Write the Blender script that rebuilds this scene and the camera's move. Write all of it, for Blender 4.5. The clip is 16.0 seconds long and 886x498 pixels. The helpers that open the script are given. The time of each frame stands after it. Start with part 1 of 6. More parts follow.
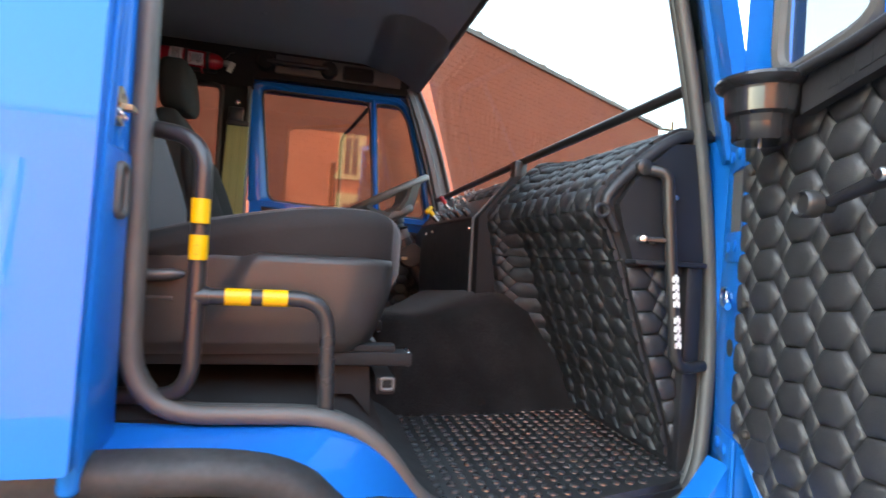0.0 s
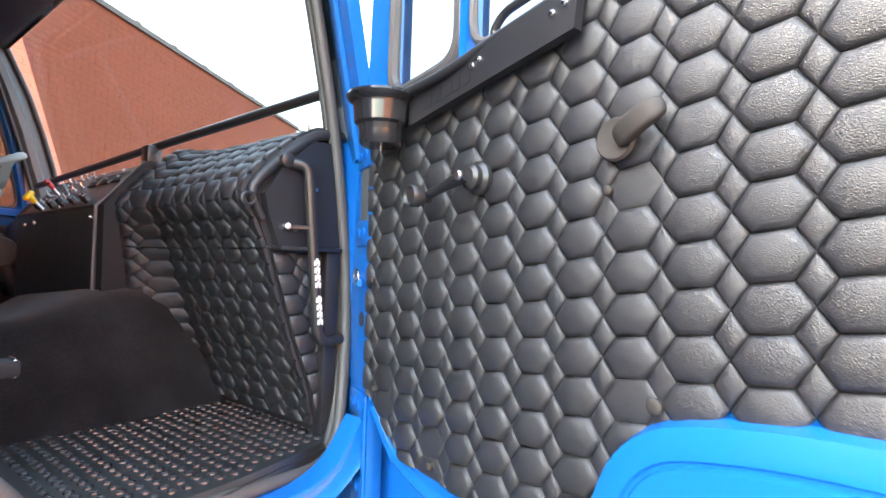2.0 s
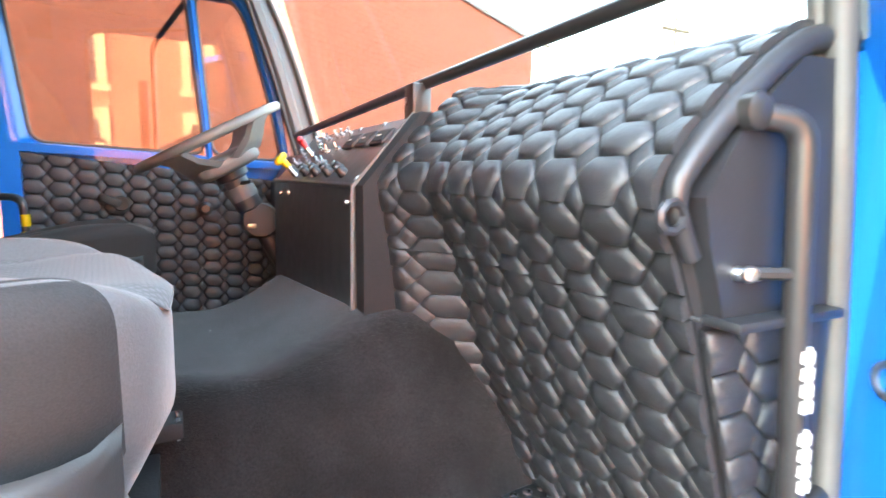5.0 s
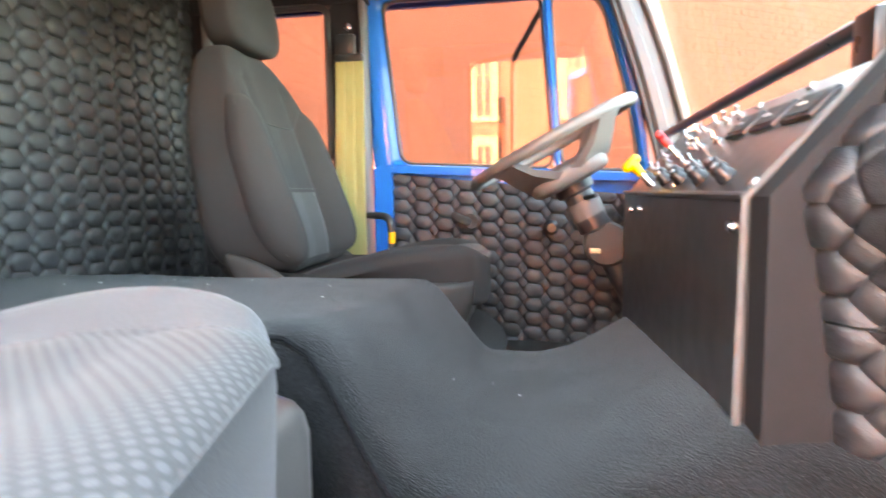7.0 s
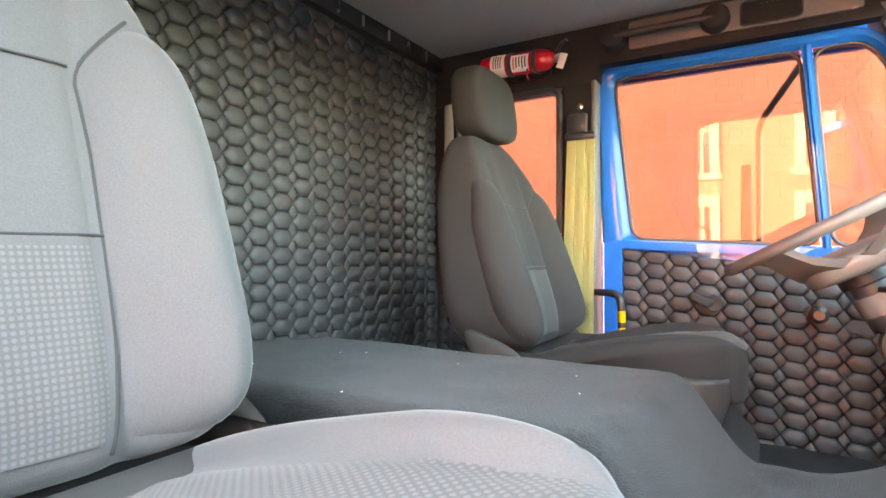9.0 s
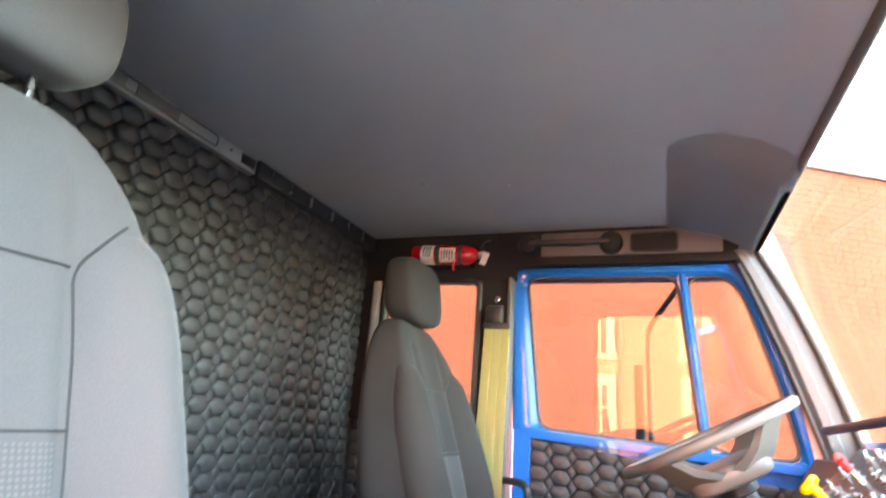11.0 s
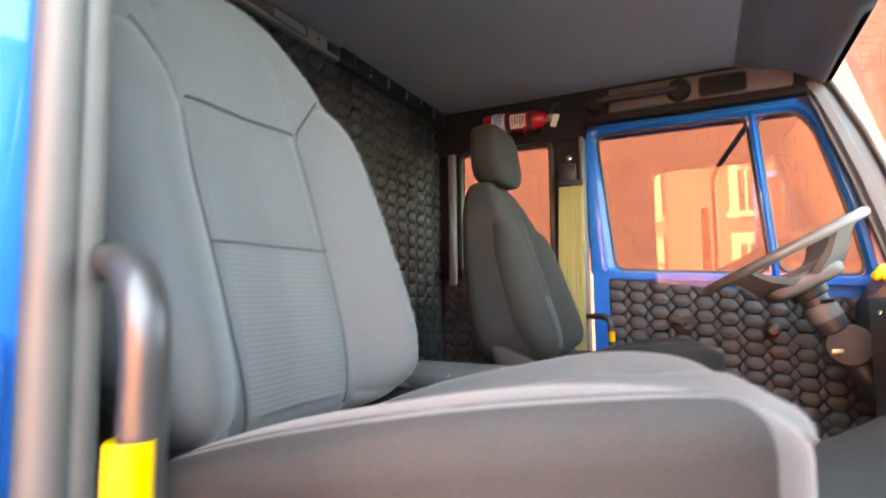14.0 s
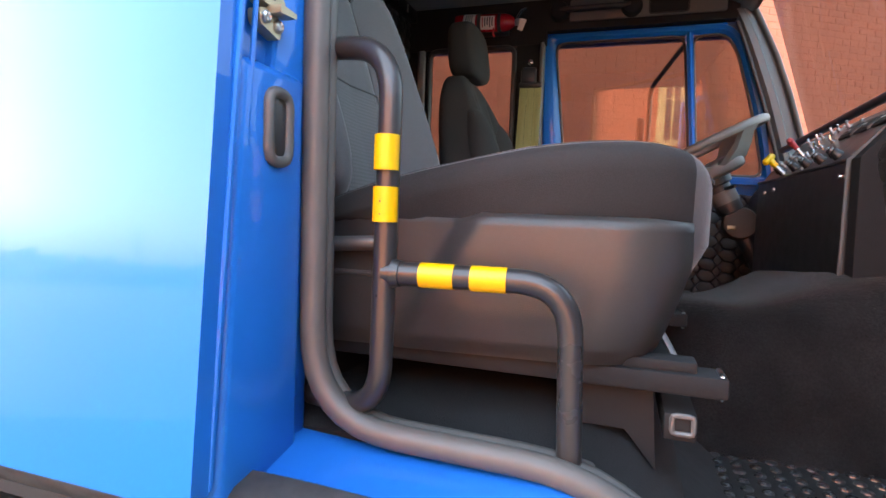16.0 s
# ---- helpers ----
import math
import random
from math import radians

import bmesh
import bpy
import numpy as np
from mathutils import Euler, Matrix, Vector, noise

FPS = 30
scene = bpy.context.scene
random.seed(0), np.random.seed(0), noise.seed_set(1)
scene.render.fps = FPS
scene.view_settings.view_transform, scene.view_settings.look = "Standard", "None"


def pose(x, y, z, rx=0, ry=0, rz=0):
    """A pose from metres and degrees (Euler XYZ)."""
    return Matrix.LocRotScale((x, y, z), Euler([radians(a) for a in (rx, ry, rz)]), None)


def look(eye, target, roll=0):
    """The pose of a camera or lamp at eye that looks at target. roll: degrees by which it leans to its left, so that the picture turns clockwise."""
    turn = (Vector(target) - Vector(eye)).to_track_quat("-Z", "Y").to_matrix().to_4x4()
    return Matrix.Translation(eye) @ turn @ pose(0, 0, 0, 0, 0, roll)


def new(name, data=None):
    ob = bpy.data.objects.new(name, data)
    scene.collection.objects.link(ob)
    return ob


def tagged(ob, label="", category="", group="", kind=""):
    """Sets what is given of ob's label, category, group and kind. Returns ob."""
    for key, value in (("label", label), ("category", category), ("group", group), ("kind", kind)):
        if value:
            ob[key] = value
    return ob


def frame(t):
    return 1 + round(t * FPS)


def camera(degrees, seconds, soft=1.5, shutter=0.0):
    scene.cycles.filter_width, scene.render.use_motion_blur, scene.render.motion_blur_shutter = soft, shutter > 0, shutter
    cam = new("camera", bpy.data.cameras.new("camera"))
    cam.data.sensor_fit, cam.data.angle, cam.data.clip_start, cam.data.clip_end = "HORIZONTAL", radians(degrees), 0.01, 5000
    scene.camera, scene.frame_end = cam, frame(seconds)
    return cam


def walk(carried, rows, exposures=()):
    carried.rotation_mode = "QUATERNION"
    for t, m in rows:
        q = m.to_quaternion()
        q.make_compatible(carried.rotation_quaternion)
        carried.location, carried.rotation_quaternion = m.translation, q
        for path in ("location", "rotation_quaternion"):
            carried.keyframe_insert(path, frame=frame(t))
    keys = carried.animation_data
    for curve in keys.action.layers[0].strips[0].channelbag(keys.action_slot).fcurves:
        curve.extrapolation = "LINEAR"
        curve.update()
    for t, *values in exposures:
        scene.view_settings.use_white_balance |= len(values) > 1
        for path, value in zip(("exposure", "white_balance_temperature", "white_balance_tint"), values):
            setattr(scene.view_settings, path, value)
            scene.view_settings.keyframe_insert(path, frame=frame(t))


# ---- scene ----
cam = camera(78.2, 16.0, shutter=0.4)
PATH = [
    (0, (-0.005, 0.041, 1.896), (0.478, 1.981, 1.911), 3.4),
    (0.5, (0.063, 0.094, 1.9), (0.786, 1.958, 1.897), 3.7),
    (1, (0.127, 0.07, 1.887), (1.207, 1.753, 1.925), 3.9),
    (1.5, (0.074, 0.025, 1.882), (1.428, 1.495, 1.946), 2.8),
    (2, (-0.043, -0.001, 1.873), (1.498, 1.273, 1.936), 1.6),
    (2.5, (-0.067, 0.003, 1.866), (1.524, 1.215, 1.886), 1.1),
    (3, (0.004, 0.092, 1.867), (1.534, 1.379, 1.823), 1.4),
    (3.5, (0.05, 0.242, 1.934), (1.467, 1.649, 1.814), 1.5),
    (4, (0.083, 0.387, 2.016), (1.369, 1.906, 1.82), 1.1),
    (4.2, (0.091, 0.459, 2.057), (1.328, 2.016, 1.845), 1.1),
    (6.3, (0.293, 0.897, 1.95), (0.397, 2.874, 1.664), 0.4),
    (6.5, (0.285, 0.945, 1.969), (0.27, 2.926, 1.695), 0.1),
    (7, (0.276, 1.03, 2.013), (-0.073, 2.988, 1.801), -0.7),
    (7.5, (0.227, 1.027, 2.055), (-0.465, 2.897, 1.9), -1.4),
    (8, (0.215, 1.012, 2.053), (-0.725, 2.775, 1.969), -0.9),
    (8.2, (0.213, 1.011, 2.059), (-0.811, 2.728, 1.987), -0.7),
    (10.5, (0.152, 0.921, 2.078), (-0.743, 2.672, 2.447), 4.3),
    (11, (0.197, 0.873, 2.129), (-0.524, 2.645, 2.711), 4.6),
    (11.5, (0.222, 0.819, 2.16), (-0.363, 2.596, 2.868), 4.2),
    (12, (0.226, 0.804, 2.169), (-0.297, 2.594, 2.892), 3.4),
    (12.5, (0.236, 0.805, 2.145), (-0.323, 2.607, 2.808), 2.4),
    (13, (0.183, 0.788, 2.155), (-0.438, 2.628, 2.633), 0.2),
    (13.5, (0.21, 0.748, 2.107), (-0.574, 2.559, 2.431), -0.3),
    (14, (0.114, 0.666, 2.022), (-0.753, 2.461, 2.188), -0.6),
    (14.5, (0.052, 0.616, 1.954), (-0.824, 2.413, 1.991), -0.1),
    (15, (0.051, 0.513, 1.9), (-0.773, 2.335, 1.855), 0.9),
    (15.5, (0.084, 0.423, 1.875), (-0.637, 2.284, 1.761), 1.8),
    (16, (0.073, 0.362, 1.878), (-0.555, 2.256, 1.745), 2.1),
]
EXPOSURES = [(0, 4.4, 7400, 3), (0.5, 4.6, 7400, 4), (1.5, 4.95, 7300, 5), (2.5, 4.6, 7300, 6), (3.5, 4.75, 7400, 5), (4.2, 5.5, 7500, 2), (6.5, 6.75, 8200, 4), (8.0, 6.9, 9100, 6), (10.5, 6.95, 9200, 5), (11.2, 6.85, 8200, 6), (13.0, 6.5, 8800, 8), (14.0, 6.3, 8900, 5), (14.5, 5.9, 9000, 3), (15.2, 5.1, 7600, 4), (16, 4.7, 7600, 8)]
walk(cam, [(t, look(eye, target, roll)) for t, eye, target, roll in PATH], EXPOSURES)

# ---- world and sun ----
SUN_EL, SUN_AZ = 24.0, -56.0
world = bpy.data.worlds.new("sky")
scene.world = world
world.use_nodes = True
wn = world.node_tree
sky = wn.nodes.new("ShaderNodeTexSky")
sky.sky_type, sky.sun_disc = "NISHITA", False
sky.sun_elevation, sky.sun_rotation = radians(SUN_EL), radians(SUN_AZ)
sky.air_density, sky.dust_density, sky.ozone_density = 1.0, 3.0, 1.0
veil = wn.nodes.new("ShaderNodeMix")          # thin high cloud over the clear sky
veil.data_type, veil.blend_type = "RGBA", "ADD"
veil.inputs[0].default_value = 1.0
veil.inputs[7].default_value = (0.44, 0.45, 0.47, 1)
wn.links.new(sky.outputs[0], veil.inputs[6])
wn.links.new(veil.outputs[2], wn.nodes["Background"].inputs[0])
wn.nodes["Background"].inputs[1].default_value = 0.15
sun = new("sun", bpy.data.lights.new("sun", "SUN"))
sun.data.energy, sun.data.angle, sun.data.color = 3.0, radians(1), (1.0, 0.9, 0.76)
sun.matrix_world = look(Vector((math.sin(radians(SUN_AZ)) * 20, math.cos(radians(SUN_AZ)) * 20, 20 * math.tan(radians(SUN_EL)))), Vector((0, 0, 0)))


# ---- materials ----
def mat(name, base, rough=0.5, metal=0.0, coat=0.0, grain=0.0, grain_scale=60.0, stain=0.15, stain_scale=4.0, bump=0.0,
        bump_scale=300.0, kind="NOISE", rnd=0.0, spec=0.5, sheen=0.0, rough_var=0.08, bump_dist=0.002):
    m = bpy.data.materials.new(name)
    m.use_nodes = True
    n, l = m.node_tree.nodes, m.node_tree.links
    b = n["Principled BSDF"]
    tc = n.new("ShaderNodeTexCoord")
    src = tc.outputs["Object"]

    def noise_node(scale, detail=4.0):
        t = n.new("ShaderNodeTexNoise")
        t.inputs["Scale"].default_value, t.inputs["Detail"].default_value = scale, detail
        l.new(src, t.inputs["Vector"])
        return t

    def math_node(op, a, v, v2=None):
        t = n.new("ShaderNodeMath")
        t.operation = op
        l.new(a, t.inputs[0])
        if isinstance(v, (int, float)):
            t.inputs[1].default_value = v
        else:
            l.new(v, t.inputs[1])
        if v2 is not None:
            t.inputs[2].default_value = v2
        return t.outputs[0]

    big, fine = noise_node(stain_scale), noise_node(grain_scale, 6.0)
    f = math_node("MULTIPLY_ADD", big.outputs["Fac"], 2 * stain, 1 - stain)
    g = math_node("MULTIPLY_ADD", fine.outputs["Fac"], 2 * grain, 1 - grain)
    f = math_node("MULTIPLY", f, g)
    if rnd:
        oi = n.new("ShaderNodeObjectInfo")
        geo = n.new("ShaderNodeNewGeometry")
        r0 = math_node("ADD", oi.outputs["Random"], geo.outputs["Random Per Island"])
        r1 = math_node("FRACT", r0, 1.0)
        f = math_node("MULTIPLY", f, math_node("MULTIPLY_ADD", r1, 2 * rnd, 1 - rnd))
    mix = n.new("ShaderNodeVectorMath")
    mix.operation = "SCALE"
    mix.inputs[0].default_value = base
    l.new(f, mix.inputs["Scale"])
    l.new(mix.outputs[0], b.inputs["Base Color"])
    rr = math_node("MULTIPLY_ADD", noise_node(stain_scale * 3).outputs["Fac"], 2 * rough_var, rough - rough_var)
    l.new(rr, b.inputs["Roughness"])
    b.inputs["Metallic"].default_value = metal
    b.inputs["Coat Weight"].default_value = coat
    b.inputs["Coat Roughness"].default_value = 0.025
    b.inputs["Specular IOR Level"].default_value = spec
    if sheen:
        b.inputs["Sheen Weight"].default_value = sheen
        b.inputs["Sheen Roughness"].default_value = 0.3
    if bump:
        if kind == "VORONOI":
            t = n.new("ShaderNodeTexVoronoi")
            t.feature = "DISTANCE_TO_EDGE"
            t.inputs["Scale"].default_value = bump_scale
            l.new(src, t.inputs["Vector"])
            h = math_node("MINIMUM", t.outputs["Distance"], 0.25)
        elif kind == "WEAVE":
            w1, w2 = n.new("ShaderNodeTexWave"), n.new("ShaderNodeTexWave")
            w1.bands_direction, w2.bands_direction = "X", "Y"
            for w in (w1, w2):
                w.inputs["Scale"].default_value = bump_scale
                l.new(src, w.inputs["Vector"])
            h = math_node("MULTIPLY", w1.outputs["Fac"], w2.outputs["Fac"])
        else:
            h = noise_node(bump_scale, 3.0).outputs["Fac"]
        bp = n.new("ShaderNodeBump")
        bp.inputs["Strength"].default_value, bp.inputs["Distance"].default_value = bump, bump_dist
        l.new(h, bp.inputs["Height"])
        l.new(bp.outputs[0], b.inputs["Normal"])
    return m


def glass_mat(name, tint, least=0.035, rise=0.9):
    m = bpy.data.materials.new(name)
    m.use_nodes = True
    n, l = m.node_tree.nodes, m.node_tree.links
    n.remove(n["Principled BSDF"])
    tr, gl, mx, lw = n.new("ShaderNodeBsdfTransparent"), n.new("ShaderNodeBsdfGlossy"), n.new("ShaderNodeMixShader"), n.new("ShaderNodeLayerWeight")
    tr.inputs[0].default_value = (*tint, 1)
    gl.inputs["Roughness"].default_value = 0.01
    pw, ma = n.new("ShaderNodeMath"), n.new("ShaderNodeMath")
    pw.operation, ma.operation = "POWER", "MULTIPLY_ADD"
    pw.inputs[1].default_value = 5.0
    ma.inputs[1].default_value, ma.inputs[2].default_value = rise, least
    lw.inputs["Blend"].default_value = 0.5
    l.new(lw.outputs["Facing"], pw.inputs[0])
    l.new(pw.outputs[0], ma.inputs[0])
    l.new(ma.outputs[0], mx.inputs[0])
    l.new(tr.outputs[0], mx.inputs[1])
    l.new(gl.outputs[0], mx.inputs[2])
    l.new(mx.outputs[0], n["Material Output"].inputs[0])
    return m


BLUE = mat("blue_paint", (0.002, 0.115, 0.43), 0.32, coat=0.38, spec=0.16, stain=0.06, bump=0.04, bump_scale=35, rough_var=0.05)
VINYL = mat("black_vinyl", (0.023, 0.023, 0.025), 0.37, spec=0.65, grain=0.1, stain=0.15, bump=0.6, bump_scale=430, kind="VORONOI", bump_dist=0.0018)
VINYL_PLAIN = mat("smooth_black_vinyl", (0.018, 0.018, 0.02), 0.45, grain=0.1, bump=0.15, bump_scale=300)
FABRIC = mat("grey_seat_fabric", (0.085, 0.083, 0.084), 0.92, spec=0.25, grain=0.25, grain_scale=500, stain=0.12, bump=0.4, bump_scale=900, kind="NOISE", sheen=0.22, bump_dist=0.001)
TWILL = mat("charcoal_twill_cloth", (0.026, 0.025, 0.025), 0.9, spec=0.2, grain=0.35, grain_scale=700, stain=0.15, bump=0.6, bump_scale=800, sheen=0.03, bump_dist=0.001)
# driver seat cloth: the grey fabric darkened, its dimmer light put into colour
FABRIC_SHADED = mat("grey_seat_fabric_shaded", (0.033, 0.0315, 0.031), 0.92, spec=0.15, grain=0.25, grain_scale=500, stain=0.2, bump=0.4, bump_scale=900, kind="NOISE", sheen=0.03, bump_dist=0.001)


def dotted_cloth(name, turn, base, pale):
    """Woven cloth with rows of pale dots, in the plane that turn brings to x, y."""
    m = mat(name, (base, base * 0.97, base * 0.97), 0.85, grain=0.2, grain_scale=420, stain=0.08, bump=0.3, bump_scale=700, sheen=0.12, bump_dist=0.001)
    n, l = m.node_tree.nodes, m.node_tree.links
    dots, tc, mp = n.new("ShaderNodeTexVoronoi"), n.new("ShaderNodeTexCoord"), n.new("ShaderNodeMapping")
    dots.voronoi_dimensions = "2D"
    dots.inputs["Scale"].default_value, dots.inputs["Randomness"].default_value = 165, 0.0
    mp.inputs["Rotation"].default_value = turn
    ramp, blend = n.new("ShaderNodeMapRange"), n.new("ShaderNodeMix")
    ramp.inputs["From Min"].default_value, ramp.inputs["From Max"].default_value = 0.42, 0.22
    blend.data_type = "RGBA"
    blend.inputs[7].default_value = (pale, pale * 0.975, pale * 0.975, 1)
    l.new(tc.outputs["Object"], mp.inputs["Vector"])
    l.new(mp.outputs[0], dots.inputs["Vector"])
    l.new(dots.outputs["Distance"], ramp.inputs[0])
    l.new(ramp.outputs[0], blend.inputs[0])
    l.new(n["Principled BSDF"].inputs["Base Color"].links[0].from_socket, blend.inputs[6])
    l.new(blend.outputs[2], n["Principled BSDF"].inputs["Base Color"])
    return m


INSERT = dotted_cloth("grey_dotted_seat_insert", (0, 0, radians(40)), 0.06, 0.098)
LUMBAR = dotted_cloth("grey_dotted_lumbar_cloth", (0, radians(90), 0), 0.068, 0.098)
# the driver seat's dotted cloth, with the same shade in its colour
INSERT_SHADED = dotted_cloth("grey_dotted_insert_shaded", (0, radians(90), 0), 0.03, 0.036)
SEAM = mat("dark_seam_thread", (0.022, 0.022, 0.023), 0.8)
SHROUD = mat("brown_grey_plastic", (0.064, 0.060, 0.058), 0.36, spec=0.7, grain=0.08, grain_scale=200, bump=0.25, bump_scale=380, kind="VORONOI", bump_dist=0.0008)
BLACK_PLASTIC = mat("black_plastic", (0.016, 0.016, 0.018), 0.4, grain=0.1, bump=0.1, bump_scale=250)
BLACK_MATT = mat("dull_black_trim", (0.014, 0.014, 0.015), 0.75, spec=0.25, grain=0.15, stain=0.2, bump=0.2, bump_scale=300)
GLOSS_BLACK = mat("glossy_black_plastic", (0.016, 0.016, 0.018), 0.17, grain=0.05, rough_var=0.04)
CARPET = mat("charcoal_carpet", (0.012, 0.012, 0.0125), 0.95, spec=0.2, grain=0.9, grain_scale=260, stain=1.2, stain_scale=8, bump=0.9, bump_scale=420, sheen=0.14, bump_dist=0.003)
CARPET_BLACK = mat("black_ribbed_carpet", (0.010, 0.010, 0.011), 0.95, spec=0.15, grain=0.8, grain_scale=300, stain=0.5, stain_scale=8, bump=0.8, bump_scale=500, sheen=0.05, bump_dist=0.003)
RUBBER = mat("black_rubber", (0.025, 0.0255, 0.026), 0.42, spec=0.6, grain=0.15, stain=0.3, stain_scale=9)
DUSTY_RUBBER = mat("dusty_black_rubber", (0.06, 0.06, 0.062), 0.55, grain=0.35, grain_scale=90, stain=0.7, stain_scale=14, bump=0.3, bump_scale=40)
STUD = mat("glossy_black_rubber", (0.028, 0.028, 0.03), 0.27, spec=0.9, grain=0.15, stain=0.3, stain_scale=9)
SEAL = mat("grey_rubber_seal", (0.07, 0.066, 0.061), 0.5, grain=0.1, stain=0.25, stain_scale=12)
POWDER = mat("satin_black_tube", (0.022, 0.021, 0.021), 0.3, grain=0.1, stain=0.15, rough_var=0.06)
HEADLINER = mat("grey_headliner", (0.33, 0.335, 0.35), 0.9, grain=0.15, grain_scale=600, stain=0.1, stain_scale=3, bump=0.25, bump_scale=800)
TRIM_GREY = mat("grey_metal_trim", (0.1, 0.098, 0.095), 0.5, stain=0.2)
PILLAR = mat("grey_pillar_paint", (0.11, 0.12, 0.127), 0.36, stain=0.15)
YELLOW = mat("yellow_tape", (0.62, 0.36, 0.0), 0.4, stain=0.06, grain=0.05)
RED = mat("red_paint", (0.45, 0.008, 0.02), 0.25, coat=0.5, stain=0.05)
RED_PLASTIC = mat("red_plastic", (0.42, 0.02, 0.03), 0.4, stain=0.05)
YELLOW_PLASTIC = mat("yellow_plastic", (0.75, 0.5, 0.0), 0.4, stain=0.05)
WHITE = mat("white_label", (0.7, 0.68, 0.66), 0.5, stain=0.06)
DARK_INK = mat("dark_ink", (0.03, 0.03, 0.03), 0.6)
STEEL = mat("bare_steel", (0.55, 0.55, 0.55), 0.28, metal=1.0, stain=0.1)
RAIL_GREY = mat("pale_grey_primer", (0.21, 0.215, 0.22), 0.5, stain=0.25, stain_scale=8)
BRASS = mat("yellow_zinc_plate", (0.36, 0.3, 0.2), 0.4, metal=0.6, stain=0.35, stain_scale=30)
WHEEL_GREY = mat("warm_grey_wheel_rim", (0.115, 0.106, 0.098), 0.42, grain=0.05, bump=0.1, bump_scale=400)
PANEL_METAL = mat("black_brown_panel", (0.026, 0.0245, 0.024), 0.33, grain=0.1, stain=0.25, stain_scale=10)
COLUMN = mat("brown_column_casting", (0.036, 0.031, 0.028), 0.6, spec=0.3, grain=0.15, stain=0.2)
BELT = mat("olive_seat_belt", (0.3, 0.28, 0.11), 0.7, grain=0.2, grain_scale=400, bump=0.3, bump_scale=500)
TYRE = mat("tyre_rubber", (0.022, 0.022, 0.023), 0.7, grain=0.3, stain=0.3, stain_scale=12, bump=0.3, bump_scale=60)
GREY_METAL = mat("weathered_galvanised", (0.12, 0.115, 0.11), 0.5, metal=0.3, stain=0.4, stain_scale=14, grain=0.2)
BRICK = mat("orange_red_brick", (0.31, 0.072, 0.033), 0.85, grain=0.2, grain_scale=60, stain=0.12, stain_scale=0.9, rnd=0.08, bump=0.3, bump_scale=90)
MORTAR = mat("pale_mortar", (0.34, 0.092, 0.047), 0.95, grain=0.25, grain_scale=80, stain=0.2, stain_scale=1.2)
CREAM = mat("cream_window_paint", (0.36, 0.28, 0.15), 0.6, stain=0.1)
WINDOW_DARK = mat("dark_window_glass", (0.03, 0.035, 0.04), 0.1, stain=0.1)
COPING = mat("dark_roof_coping", (0.16, 0.12, 0.1), 0.6, stain=0.3)
YARD = mat("grey_yard_asphalt", (0.05, 0.0495, 0.0485), 0.9, grain=0.4, grain_scale=60, stain=0.25, stain_scale=0.5, bump=0.5, bump_scale=60, bump_dist=0.01)
GROUND = mat("pale_concrete", (0.09, 0.088, 0.086), 0.9, grain=0.7, grain_scale=70, stain=0.2, stain_scale=0.6, bump=0.5, bump_scale=50, bump_dist=0.01)
LEAF = mat("far_foliage", (0.06, 0.08, 0.035), 0.9, grain=0.4, grain_scale=3, stain=0.3, stain_scale=0.3, rnd=0.3)
WOOD = mat("pole_wood", (0.16, 0.11, 0.07), 0.9, grain=0.3, stain=0.2)
GLASS = glass_mat("side_glass", (0.43, 0.43, 0.415), 0.042)
SCREEN_GLASS = glass_mat("windshield_glass", (0.53, 0.55, 0.55), 0.012, 0.12)


# ---- mesh helpers ----
def thing(name, at, label, category, group="", kind=""):
    e = new(name)
    e.empty_display_size = 0.05
    e.location = at
    return tagged(e, label, category, group, kind)


def part(name, bm, material, parent=None, label="", smooth=True, angle=40):
    me = bpy.data.meshes.new(name)
    bmesh.ops.recalc_face_normals(bm, faces=bm.faces[:])
    bm.to_mesh(me)
    bm.free()
    me.materials.append(material)
    if smooth:
        me.shade_smooth()
        me.set_sharp_from_angle(angle=radians(angle))
    ob = new(name, me)
    if parent:
        ob.parent = parent
        up = Matrix.Translation(parent.location) if parent.parent is None else Matrix.Identity(4)
        ob.matrix_parent_inverse = up.inverted()
    if label:
        ob["label"] = label
    return ob


def solid(name, bm, material, label, category, kind="", group="", angle=40):
    return tagged(part(name, bm, material, None, angle=angle), label, category, group, kind)


def box(bm, x0, x1, y0, y1, z0, z1, r=0.0, seg=2, m=None):
    made = bmesh.ops.create_cube(bm, size=1)["verts"]
    for v in made:
        v.co = Vector((x0 + (v.co.x + 0.5) * (x1 - x0), y0 + (v.co.y + 0.5) * (y1 - y0), z0 + (v.co.z + 0.5) * (z1 - z0)))
    if r:
        edges = list({e for v in made for e in v.link_edges})
        made = bmesh.ops.bevel(bm, geom=made + edges, offset=r, segments=seg, profile=0.5, affect="EDGES")["verts"]
    if m is not None:
        for v in made:
            v.co = m @ v.co
    return bm


def prism(bm, pts, lo, hi, axis="y", m=None):
    """A prism over a polygon: pts in the two other axes, in the order x, y, z."""
    def at(p, h):
        if axis == "y":
            c = Vector((p[0], h, p[1]))
        elif axis == "x":
            c = Vector((h, p[0], p[1]))
        else:
            c = Vector((p[0], p[1], h))
        return m @ c if m is not None else c
    a = [bm.verts.new(at(p, lo)) for p in pts]
    b = [bm.verts.new(at(p, hi)) for p in pts]
    k = len(pts)
    bm.faces.new(a)
    bm.faces.new(b[::-1])
    for i in range(k):
        bm.faces.new((a[i], a[(i + 1) % k], b[(i + 1) % k], b[i]))
    return bm


